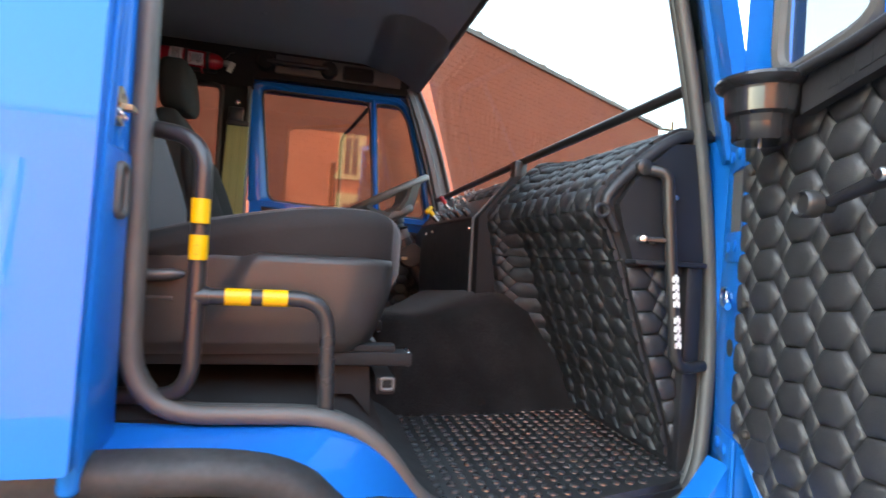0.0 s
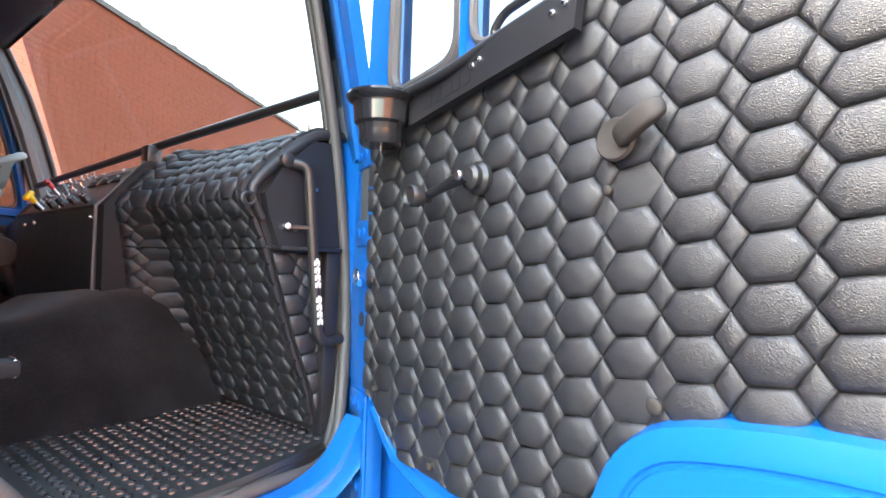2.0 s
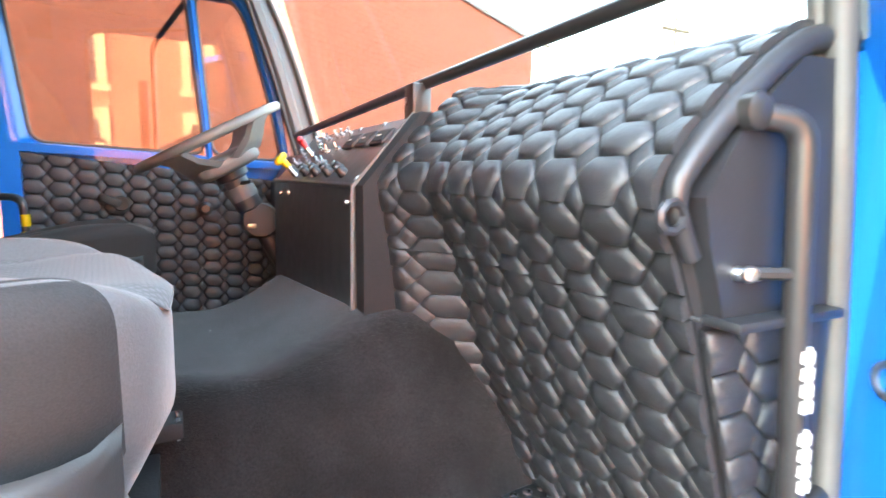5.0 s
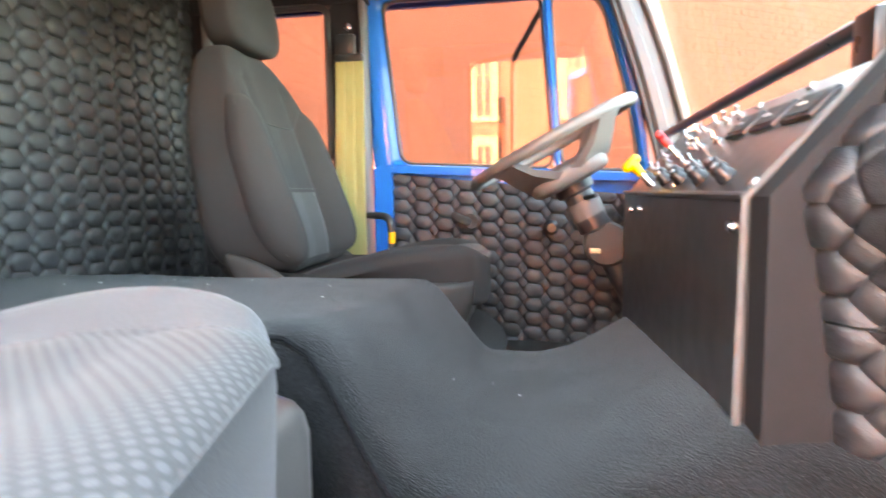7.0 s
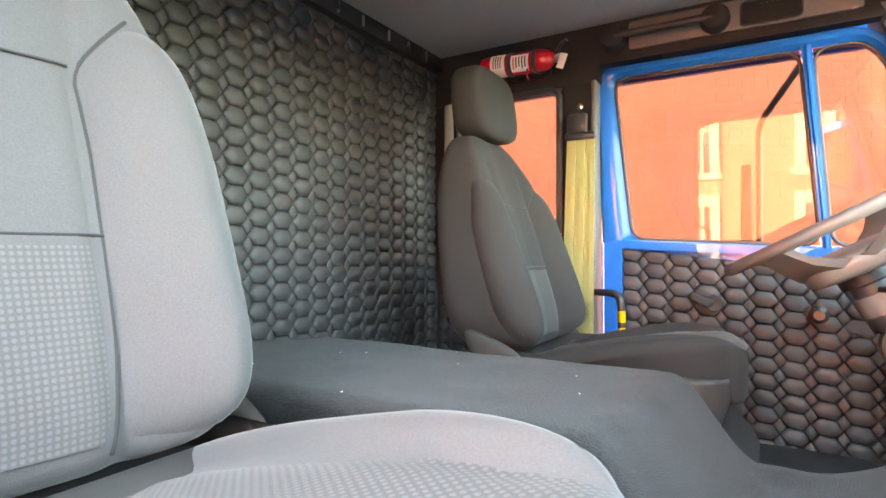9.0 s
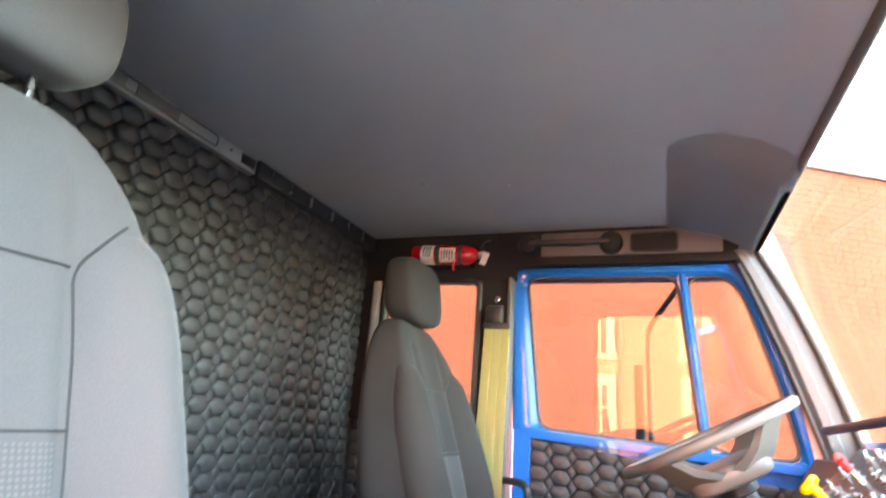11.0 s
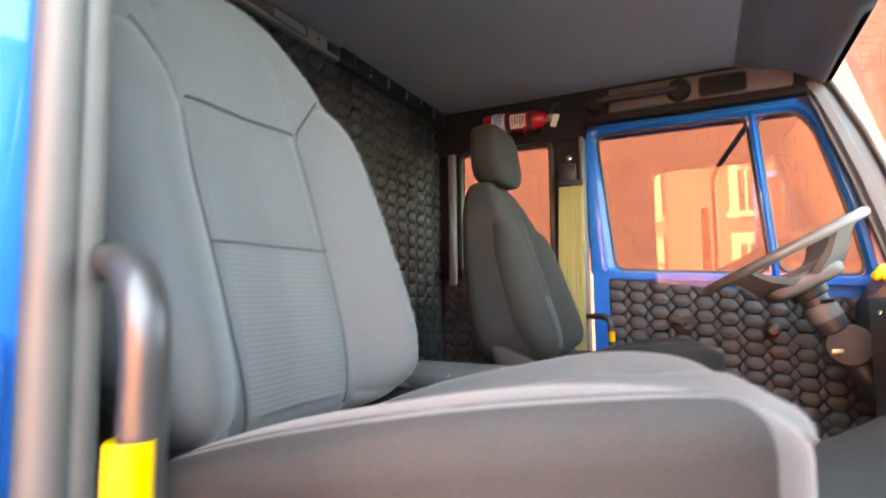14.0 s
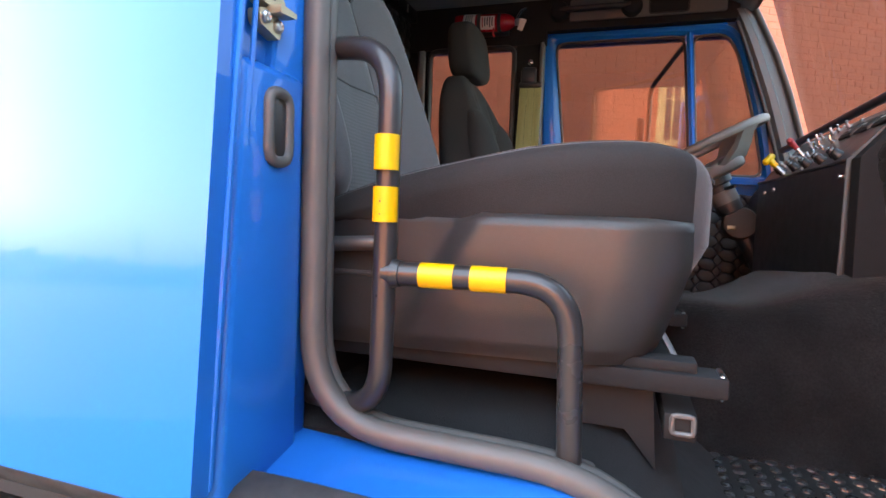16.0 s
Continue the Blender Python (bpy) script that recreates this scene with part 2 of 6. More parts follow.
def rounded(pts, r, n=5, closed=True):
    """A path whose corners are rounded; r: one radius, or one for each corner."""
    out, k = [], len(pts)
    pts = [Vector(p) for p in pts]
    for i, p in enumerate(pts):
        ri = r[i] if isinstance(r, (list, tuple)) else r
        if (not closed and i in (0, k - 1)) or ri <= 0:
            out.append(p)
            continue
        a, b = pts[i - 1] - p, pts[(i + 1) % k] - p
        d = min(ri, 0.48 * a.length, 0.48 * b.length)
        a, b = p + a.normalized() * d, p + b.normalized() * d
        for j in range(n + 1):
            t = j / n
            out.append(a * (1 - t) ** 2 + p * 2 * t * (1 - t) + b * t * t)
    return out


def tube(bm, pts, r, seg=12, closed=False, squash=1.0, caps=True):
    pts = [Vector(p) for p in pts]
    k = len(pts)
    rings, nrm = [], None
    for i, p in enumerate(pts):
        a = pts[i - 1] if (i or closed) else p
        b = pts[(i + 1) % k] if (i < k - 1 or closed) else p
        d = (b - a).normalized()
        if nrm is None:
            nrm = d.cross(Vector((0.31, 0.17, 0.93))).normalized()
        nrm = (nrm - d * nrm.dot(d)).normalized()
        bi = d.cross(nrm)
        ri = r[i] if isinstance(r, (list, tuple)) else r
        rings.append([bm.verts.new(p + (nrm * math.cos(2 * math.pi * j / seg) + bi * squash * math.sin(2 * math.pi * j / seg)) * ri) for j in range(seg)])
    for i in range(k if closed else k - 1):
        a, b = rings[i], rings[(i + 1) % k]
        for j in range(seg):
            bm.faces.new((a[j], a[(j + 1) % seg], b[(j + 1) % seg], b[j]))
    if not closed and caps:
        bm.faces.new(rings[0][::-1])
        bm.faces.new(rings[-1])
    return bm


def lathe(bm, profile, seg=24, m=None, cap=True):
    """Turns (radius, height) pairs round the z axis of m."""
    rings = []
    for r, h in profile:
        ring = []
        for j in range(seg):
            c = Vector((r * math.cos(2 * math.pi * j / seg), r * math.sin(2 * math.pi * j / seg), h))
            ring.append(bm.verts.new(m @ c if m is not None else c))
        rings.append(ring)
    for a, b in zip(rings, rings[1:]):
        for j in range(seg):
            bm.faces.new((a[j], a[(j + 1) % seg], b[(j + 1) % seg], b[j]))
    if cap:
        bm.faces.new(rings[0][::-1])
        bm.faces.new(rings[-1])
    return bm


def axis_pose(at, direction):
    return Matrix.Translation(at) @ Vector(direction).to_track_quat("Z", "Y").to_matrix().to_4x4()


def pillow(bm, half, e=(0.4, 0.4), nu=40, nv=24, shape=None):
    """A soft block with rounded edges round the origin, bent by shape(point)."""
    def sp(c, k):
        return math.copysign(abs(c) ** k, c)
    rings = []
    for i in range(1, nv):
        a = -math.pi / 2 + math.pi * i / nv
        ring = []
        for j in range(nu):
            b = 2 * math.pi * j / nu
            p = Vector((half[0] * sp(math.cos(a), e[0]) * sp(math.cos(b), e[1]), half[1] * sp(math.cos(a), e[0]) * sp(math.sin(b), e[1]), half[2] * sp(math.sin(a), e[0])))
            ring.append(p)
        rings.append(ring)
    bot, top = Vector((0, 0, -half[2])), Vector((0, 0, half[2]))
    f = shape or (lambda p: p)
    vs = [[bm.verts.new(f(p)) for p in ring] for ring in rings]
    b, t = bm.verts.new(f(bot)), bm.verts.new(f(top))
    for r0, r1 in zip(vs, vs[1:]):
        for j in range(nu):
            bm.faces.new((r0[j], r0[(j + 1) % nu], r1[(j + 1) % nu], r1[j]))
    for j in range(nu):
        bm.faces.new((b, vs[0][(j + 1) % nu], vs[0][j]))
        bm.faces.new((t, vs[-1][j], vs[-1][(j + 1) % nu]))
    return bm


PITCH_U, PITCH_V, FLAT = 0.0785, 0.0503, 0.021


def quilt(bm, u0, u1, v0, v1, place, puff=0.009, keep=None, pu=PITCH_U, pv=PITCH_V, rng=3, dents=(), ou=None, ov=None):
    """Hexagon-quilted padding over a surface: place(u, v, height) gives the point. Hexagons stand in columns, with small lozenges between them."""
    rand = random.Random(rng)
    fl = FLAT * pu / PITCH_U
    steps = ((1.0, 0.0), (0.96, 0.36), (0.88, 0.66), (0.70, 0.90))

    def pad(corners, c, h):
        if keep and not keep(c[0], c[1]):
            return
        h *= rand.uniform(0.85, 1.12)
        for du, dv, dr in dents:
            if (c[0] - du) ** 2 + (c[1] - dv) ** 2 < dr * dr:
                h *= 0.35
        edge = []
        for a, b in zip(corners, corners[1:] + corners[:1]):
            edge += [a, ((a[0] + b[0]) / 2, (a[1] + b[1]) / 2)]
        rings = []
        for s, k in steps:
            ring = []
            for p in edge:
                u, v = c[0] + (p[0] - c[0]) * s, c[1] + (p[1] - c[1]) * s
                ring.append(bm.verts.new(place(min(max(u, u0), u1), min(max(v, v0), v1), h * k)))
            rings.append(ring)
        top = bm.verts.new(place(min(max(c[0], u0), u1), min(max(c[1], v0), v1), h))
        n = len(edge)
        for a, b in zip(rings, rings[1:]):
            for j in range(n):
                bm.faces.new((a[j], a[(j + 1) % n], b[(j + 1) % n], b[j]))
        for j in range(n):
            bm.faces.new((rings[-1][j], rings[-1][(j + 1) % n], top))

    hw, hh = pu / 2, pv / 2
    su = u0 if ou is None else ou - math.ceil((ou - u0) / pu) * pu
    sv = v0 if ov is None else ov - math.ceil((ov - v0) / pv) * pv
    for i in range(int((u1 - u0) / pu) + 3):
        for j in range(int((v1 - v0) / pv) + 3):
            u, v = su + i * pu, sv + j * pv
            if u0 + 0.004 < u + hw and u - hw < u1 - 0.004 and v0 + 0.004 < v + hh and v - hh < v1 - 0.004:
                pad([(u - hw, v), (u - fl, v - hh), (u + fl, v - hh), (u + hw, v), (u + fl, v + hh), (u - fl, v + hh)], (u, v), puff)
            if u0 < u + pu - fl and u + fl < u1 and v0 < v + pv and v < v1:
                pad([(u + hw, v), (u + pu - fl, v + hh), (u + hw, v + pv), (u + fl, v + hh)], (u + hw, v + hh), puff * 0.62)
    bmesh.ops.remove_doubles(bm, verts=bm.verts[:], dist=0.0003)
    return bm


def screw(bm, at, direction, r=0.006, h=0.004):
    return lathe(bm, [(r, 0), (r, h * 0.5), (r * 0.75, h), (r * 0.2, h * 1.15)], 10, axis_pose(at, direction))

# ---- setting: ground, brick building, distance ----
bm = bmesh.new()
bmesh.ops.create_grid(bm, x_segments=2, y_segments=2, size=600)
solid("ground", bm, YARD, "worn grey asphalt yard reaching to the horizon", "ground", "structure")

# pale ground by the door; its unseen spread is added to bounce light inside
solid("pavement", box(bmesh.new(), -1.1, 5.5, -4.6, 4.2, 0.0, 0.03), GROUND, "pale pebbly concrete by the truck, extended out of view to bounce light inside", "pavement", "structure")

# wall of the building: its foot line runs along WALL_DIR, seen from the truck it recedes towards the front
WALL_N = Vector((math.sin(radians(-32)), math.cos(radians(-32)), 0))
WALL_DIR = Vector((WALL_N.y, -WALL_N.x, 0))
WALL_AT = Vector((0.1, 0.4, 0)) + WALL_N * 5.1
WALL_M = Matrix(((WALL_DIR.x, WALL_N.x, 0, WALL_AT.x), (WALL_DIR.y, WALL_N.y, 0, WALL_AT.y), (0, 0, 1, 0), (0, 0, 0, 1)))
WALL_L, WALL_R, WALL_H = -10.0, 12.3, 5.10
building = thing("brick_building", WALL_AT, "long flat-roofed orange red brick building beside the truck", "building")
part("wall", box(bmesh.new(), WALL_L, WALL_R, 0.0035, 9, 0, WALL_H, m=WALL_M), MORTAR, building, "pale mortar bed of the brick wall")
bm = box(bmesh.new(), WALL_L, WALL_R + 0.04, -0.04, 9, WALL_H, WALL_H + 0.07, m=WALL_M)
part("coping", bm, COPING, building, "dark thin metal roof edge")
for i in range(26):
    bm = bmesh.new()
    box(bm, WALL_L + 0.4 + i * 0.85, WALL_L + 0.5 + i * 0.85, -0.03, 0.12, WALL_H + 0.065, WALL_H + 0.1, m=WALL_M)
    part("coping_clip", bm, COPING, building)

# sunlit brick building across the yard, mirrored in the paint and the window glass
across = thing("yard_building", (0, -12, 0), "sunlit orange brick building with cream framed windows across the yard", "building")
part("wall", box(bmesh.new(), -9, 13, -20, -12, 0, 6.6), BRICK, across)
part("coping", box(bmesh.new(), -9.05, 13.05, -20, -11.95, 6.6, 6.7), COPING, across, "dark roof edge")
for i in range(7):
    x = -6.6 + i * 2.6
    for z, h in ((0.7, 1.3), (2.9, 2.3)):
        w = part("window", box(bmesh.new(), x - 0.22, x + 0.22, -12, -11.97, z, z + h), WINDOW_DARK, across, "dark window pane")
        bm = bmesh.new()
        for a, b, c, d in ((-0.42, -0.2, 0, h), (0.2, 0.42, 0, h), (-0.03, 0.03, 0, h), (-0.22, 0.22, h * 0.5, h * 0.5 + 0.06), (-0.42, 0.42, h, h + 0.3), (-0.5, 0.5, -0.16, 0)):
            box(bm, x + a, x + b, -12, -11.93, z + c, z + d)
        part("window_frame", bm, CREAM, w, "cream painted surround")

# ---- cab shell ----
Y0, Y1 = 0.69, 3.07          # outer skins of the passenger and driver sides
YI0, YI1 = 0.85, 2.92        # inner faces
XR = -0.985                  # rear wall
ZC = 2.85                    # ceiling

bm = bmesh.new()
box(bm, XR - 0.06, XR, Y0, Y1, 1.3, 2.95)
solid("wall_rear", bm, BLUE, "blue painted rear wall of the truck cab", "wall", "structure")
bm = quilt(bmesh.new(), 0.86, 2.93, 1.62, 2.815, lambda u, v, h: Vector((XR + 0.003 + h, u, v - 0.03 * (u - 2.0))), 0.012, rng=5, ou=2.0795, ov=2.0085)
solid("wall_padding", bm, VINYL, "black hexagon-quilted vinyl padding on the rear wall", "wall padding", "structure", angle=60)

# headliner, bowed down to the windshield header
prof = [(XR, ZC), (0.2, ZC), (0.36, ZC - 0.012), (0.44, ZC - 0.04), (0.51, ZC - 0.085), (0.53, ZC - 0.085), (0.54, ZC + 0.06), (XR, ZC + 0.06)]
bm = prism(bmesh.new(), prof, 0.80, 2.97)
solid("ceiling", bm, HEADLINER, "dark grey fabric headliner bowed down to the windshield", "ceiling", "structure")
bm = prism(bmesh.new(), [(XR - 0.06, 2.915), (0.6, 2.915), (0.62, 2.95), (0.5, 3.0), (XR, 3.0)], Y0 + 0.03, Y1 - 0.03)
solid("roof", bm, BLUE, "blue painted cab roof", "roof", "structure")
bm = bmesh.new()
tube(bm, [(0.53, 0.9, ZC - 0.09), (0.53, 2.95, ZC - 0.09)], 0.011, 10)
solid("header_seal", bm, SEAL, "grey brown rubber seal along the windshield header", "seal", "structure")
bm = bmesh.new()
rows = []
for i in range(21):
    y = 2.18 + 0.038 * i
    k = min(max((y - 2.18) / 0.16, 0), 1)
    k = k * k * (3 - 2 * k)
    row = []
    for j in range(19):
        x = 0.24 + 0.288 * j / 18
        q = min(max((x - 0.24) / 0.09, 0), 1)
        base = float(np.interp(x, (0.2, 0.36, 0.44, 0.51, 0.53), (0, 0.012, 0.04, 0.085, 0.085)))
        row.append(bm.verts.new((x, y, ZC + 0.003 - base - k * (0.024 * q * q * (3 - 2 * q) + 0.005))))
    rows.append(row)
for a, b in zip(rows, rows[1:]):
    for k in range(18):
        bm.faces.new((a[k], a[k + 1], b[k + 1], b[k]))
bmesh.ops.solidify(bm, geom=bm.faces[:], thickness=0.008)
solid("headliner_corner", bm, HEADLINER, "raised grey fabric corner of the headliner", "headliner", "structure")
bm = bmesh.new()
for x0, y0, x1, y1 in ((-0.46, 1.527, 0.40, 1.577), (-0.02, 2.17, 0.29, 2.185)):
    tube(bm, [(x0, y0, ZC + 0.008), (x0 * 0.7 + x1 * 0.3, y0 * 0.7 + y1 * 0.3, ZC + 0.0068), (x0 * 0.2 + x1 * 0.8, y0 * 0.2 + y1 * 0.8, ZC + 0.0068), (x1, y1, ZC + 0.008)], 0.008, 14)
solid("headliner_seam", bm, HEADLINER, "faint grey creases across the headliner", "seam", "structure")
for x, y in ((-0.5, 2.38), (-0.236, 2.436), (0.105, 2.368)):
    bm = lathe(bmesh.new(), [(0.013, 0), (0.011, -0.002), (0.004, -0.0035)], 16, Matrix.Translation((x, y, ZC)))
    solid("headliner_button", bm, HEADLINER, "small grey fabric-covered headliner button", "button", "", "headliner buttons")

# rail along the top of the rear wall
rail = thing("roof_rail", (XR, 1.9, 2.8), "grey pressed metal rail along the rear roof edge", "rail", kind="structure")
part("rail_body", box(bmesh.new(), XR + 0.004, XR + 0.035, 0.86, 2.1, 2.795, ZC - 0.002, 0.006), RAIL_GREY, rail)
part("oval_rib", tube(bmesh.new(), rounded([(XR + 0.0355, 1.77, 2.806), (XR + 0.0355, 1.93, 2.806), (XR + 0.0355, 1.93, 2.84), (XR + 0.0355, 1.77, 2.84)], 0.012, 4), 0.003, 8, closed=True), SEAL, rail, "pressed oval rib")
part("oval_rib", tube(bmesh.new(), rounded([(XR + 0.0355, 1.55, 2.806), (XR + 0.0355, 1.70, 2.806), (XR + 0.0355, 1.70, 2.84), (XR + 0.0355, 1.55, 2.84)], 0.012, 4), 0.003, 8, closed=True), SEAL, rail, "pressed oval rib")
part("slot", box(bmesh.new(), XR + 0.033, XR + 0.0365, 2.03, 2.09, 2.808, 2.84, 0.001), BLACK_PLASTIC, rail, "dark slot in the rail")
for y in (1.735, 1.985):
    part("rivet", lathe(bmesh.new(), [(0.005, 0), (0.004, 0.002)], 10, axis_pose((XR + 0.035, y, 2.825), (1, 0, 0))), BLACK_PLASTIC, rail)
part("rail_cover", box(bmesh.new(), XR + 0.004, XR + 0.045, 2.1, 2.9, 2.79, ZC - 0.002, 0.006), BLACK_PLASTIC, rail, "black plastic end of the rail")
bm = bmesh.new()
for y in (1.5, 1.66):
    box(bm, XR + 0.03, XR + 0.04, y, y + 0.13, 2.806, 2.838, 0.004)
part("rail_slot_cover", bm, GREY_METAL, rail)
for y in (2.16, 2.26, 2.38, 2.52, 2.64, 2.76):
    part("clip", box(bmesh.new(), XR + 0.043, XR + 0.05, y, y + 0.008, 2.80, 2.835), STEEL, rail, "bright steel clip")

# floor pan, underside and front
bm = prism(bmesh.new(), [(XR - 0.06, Y0 + 0.12), (0.20, 0.846), (0.45, 0.852), (0.70, 0.918), (0.745, 0.962), (0.86, 0.962), (0.86, Y1 - 0.12), (XR - 0.06, Y1 - 0.12)], 1.38, 1.485, "z")
solid("floor", bm, RUBBER, "black floor pan of the cab", "floor", "structure")
bm = prism(bmesh.new(), [(0.80, 1.3), (0.87, 1.3), (0.87, 2.1), (0.82, 2.15), (0.77, 2.15)], Y0 + 0.04, Y1 - 0.04)
solid("wall_front", bm, BLUE, "blue painted front wall below the windshield", "wall", "structure")
bm = box(bmesh.new(), 0.765, 0.797, 0.99, 2.93, 1.47, 2.12)
solid("firewall", bm, BLACK_PLASTIC, "black lined firewall ahead of the footwells", "wall", "structure")

# ribbed studded mat in the passenger footwell
mat_bm = prism(bmesh.new(), rounded([(0.13, 0.846), (0.45, 0.856), (0.69, 0.918), (0.74, 0.97), (0.74, 1.46), (0.13, 1.46)], [0.01, 0.1, 0.05, 0.03, 0.01, 0.01], 5), 1.483, 1.498, "z")
footmat = thing("floor_mat", (0.43, 1.15, 1.483), "black rubber floor mat with rows of raised round studs", "floor mat")
part("mat_sheet", mat_bm, RUBBER, footmat)
bm = bmesh.new()
for i in range(22):
    for j in range(22):
        x, y = 0.15 + i * 0.0275, 0.8655 + j * 0.0275
        if y < 0.866 + max(0, x - 0.42) * 0.25 or x > 0.728:
            continue
        lathe(bm, [(0.0095, 1.497), (0.0085, 1.5005), (0.005, 1.5025)], 8, Matrix.Translation((x, y, 0)))
studs = part("studs", bm, STUD, footmat, "rows of raised rubber studs")
studs["kind"] = "stuff"

# carpeted platform over the wheel arch, behind the footwell
prof = [(XR, 1.645), (0.02, 1.645), (0.09, 1.625), (0.15, 1.57), (0.18, 1.49), (XR, 1.49)]
bm = prism(bmesh.new(), prof, 0.86, 1.42)
solid("seat_platform", bm, CARPET_BLACK, "charcoal carpeted platform over the wheel arch under the seat", "platform", "structure")
bm = prism(bmesh.new(), [(p[0], p[1] - 0.04) for p in prof], 2.3, 2.93)
solid("seat_platform_far", bm, CARPET, "charcoal carpeted platform under the driver seat", "platform", "structure")

# engine cover between the seats, carpeted, with a high rear deck
EDGE = []


def hump(bm):
    def ridge(x, y):
        """Height of the cover along and across the cab."""
        t = min(max((x - 0.01) / 0.17, 0), 1)
        t = t * t * (3 - 2 * t)
        f = min(max((x - 0.25) / 0.30, 0), 1)
        f = f * f * (3 - 2 * f)
        z = (1.882 - 0.09 * (y - 1.43)) * (1 - t) + (1.738 - (0.11 - 0.04 * f) * (y - 1.43)) * t
        return z + 0.08 * f
    xs = [XR] + [XR + 0.1 * i for i in range(1, 9)] + [-0.08 + 0.025 * i for i in range(36)]
    rows, EDGE[:] = [], []
    for x in xs:
        t = min(max((x - 0.2) / 0.5, 0), 1)
        near, far = 1.385 + 0.05 * t * t + 0.11 * min(max((0.22 - x) / 0.17, 0), 1), 2.40
        z0 = 1.487
        nose = min(max((x - 0.58) / 0.22, 0), 1)
        drop = 0.12 * nose * nose
        R = lambda y: ridge(x, y) - drop
        zn, zf = R(near), R(far)
        k = 1 + 1.1 * min(max((x - 0.25) / 0.30, 0), 1)
        pts = [(near - 0.06, z0), (near - 0.01, z0 + 0.4 * (zn - z0)), (near + 0.01, zn - 0.075 * k), (near + 0.022 * k, zn - 0.035 * k), (near + 0.045 * k, zn - 0.014 * k), (near + 0.09 * k, R(near + 0.09 * k) - 0.004 * (k - 1)),
               *[(y, R(y)) for y in np.linspace(near + 0.13 * k, far - 0.15, 15)], (far - 0.07, zf - 0.015), (far - 0.02, zf - 0.06), (far, z0 + 0.3 * (zf - z0)), (far + 0.02, z0)]
        if -0.12 < x < 0.17:
            EDGE.append(Vector((x, near + 0.04, zn - 0.009)))
        row = []
        for i, p in enumerate(pts):
            w = 0.006 * noise.noise(Vector((x * 4, p[0] * 4, p[1] * 4))) + 0.0025 * noise.noise(Vector((x * 15 + p[0] * 5, p[0] * 13, 3)))
            row.append(bm.verts.new((x, p[0] + w, p[1] + w)))
        rows.append(row)
    for a, b in zip(rows, rows[1:]):
        for j in range(len(a) - 1):
            bm.faces.new((a[j], a[j + 1], b[j + 1], b[j]))
    return bm


solid("engine_cover", hump(bmesh.new()), CARPET, "charcoal carpeted engine cover between the two seats", "engine cover", "structure", angle=60)
solid("carpet_binding", tube(bmesh.new(), EDGE, 0.0035, 8), CARPET_BLACK, "black bound edge of the carpet on the engine cover", "binding", "structure")
bm = bmesh.new()
rand = random.Random(8)
for _ in range(14):
    x, y = rand.uniform(-0.7, 0.3), rand.uniform(1.5, 2.2)
    t = min(max((x - 0.01) / 0.17, 0), 1)
    t = t * t * (3 - 2 * t)
    z = (1.882 - 0.09 * (y - 1.43)) * (1 - t) + (1.742 - 0.11 * (y - 1.43)) * t + 0.004
    s = rand.uniform(0.001, 0.0022)
    box(bm, x, x + s * rand.uniform(0.5, 2), y, y + s, z, z + 0.001)
lint = solid("carpet_lint", bm, WHITE, "pale specks of lint on the carpet", "lint", "stuff")

# ---- passenger side wall round the door opening ----
# rear quarter panel with the pillar that takes the latch
bm = prism(bmesh.new(), rounded([(XR - 0.06, 1.637), (-0.5, 1.637), (-0.235, 1.637), (-0.238, 2.14), (-0.225, 2.74), (-0.3, 2.93), (XR - 0.06, 2.93)], [0, 0, 0.006, 0, 0.04, 0.03, 0], 4), Y0, Y0 + 0.02)
quarter = thing("wall_right_rear", (-0.6, Y0, 1.5), "glossy blue painted rear quarter panel of the cab", "panel", kind="structure")
part("outer_skin", bm, BLUE, quarter)
part("pillar", box(bmesh.new(), -0.42, -0.25, Y0 + 0.02, YI0 + 0.02, 1.632, 2.93, 0.012, 3), BLUE, quarter)
part("pillar_step", box(bmesh.new(), -0.29, -0.242, Y0 + 0.075, YI0 + 0.015, 1.632, 2.93, 0.008, 2), BLUE, quarter)
part("inner_wall", box(bmesh.new(), XR, -0.27, YI0 - 0.02, YI0 + 0.02, 1.5, 2.10), VINYL_PLAIN, quarter)
part("upper_inner_wall", box(bmesh.new(), XR, -0.27, YI0 - 0.02, YI0 + 0.02, 2.65, 2.93), VINYL_PLAIN, quarter)
# the cab side leans in towards the roof
for ob in quarter.children:
    if ob.name.split(".")[0] in ("outer_skin", "pillar", "pillar_step"):
        inv = ob.matrix_world.inverted()
        for v in ob.data.vertices:
            w = ob.matrix_world @ v.co
            w.y = min(w.y + 0.08 * max(0.0, w.z - 1.64), max(w.y, 0.868))
            v.co = inv @ w
# pressed ribs down the edge of the pillar
for y, r in ((0.022, 0.0035), (0.040, 0.0025)):
    part("rib", tube(bmesh.new(), [(-0.2375 + 0.0005 * k, Y0 + y + 0.08 * 0.115 * k, 1.645 + 0.115 * k) for k in range(9)], r, 8), BLUE, quarter)
# pressed shelf below the striker
bm = box(bmesh.new(), -0.258, -0.234, 0.716, 0.838, 1.60, 2.005, 0.011, 4)
for v in bm.verts:
    v.co.y += 0.08 * max(0.0, v.co.z - 1.64) * (0.838 - v.co.y) / 0.122
part("pressing", bm, BLUE, quarter)
bm = bmesh.new()
tube(bm, rounded([(-0.232, 0.777, 1.919), (-0.232, 0.807, 1.919), (-0.232, 0.807, 1.981), (-0.232, 0.777, 1.981)], 0.013, 5), 0.0055, 10, closed=True)
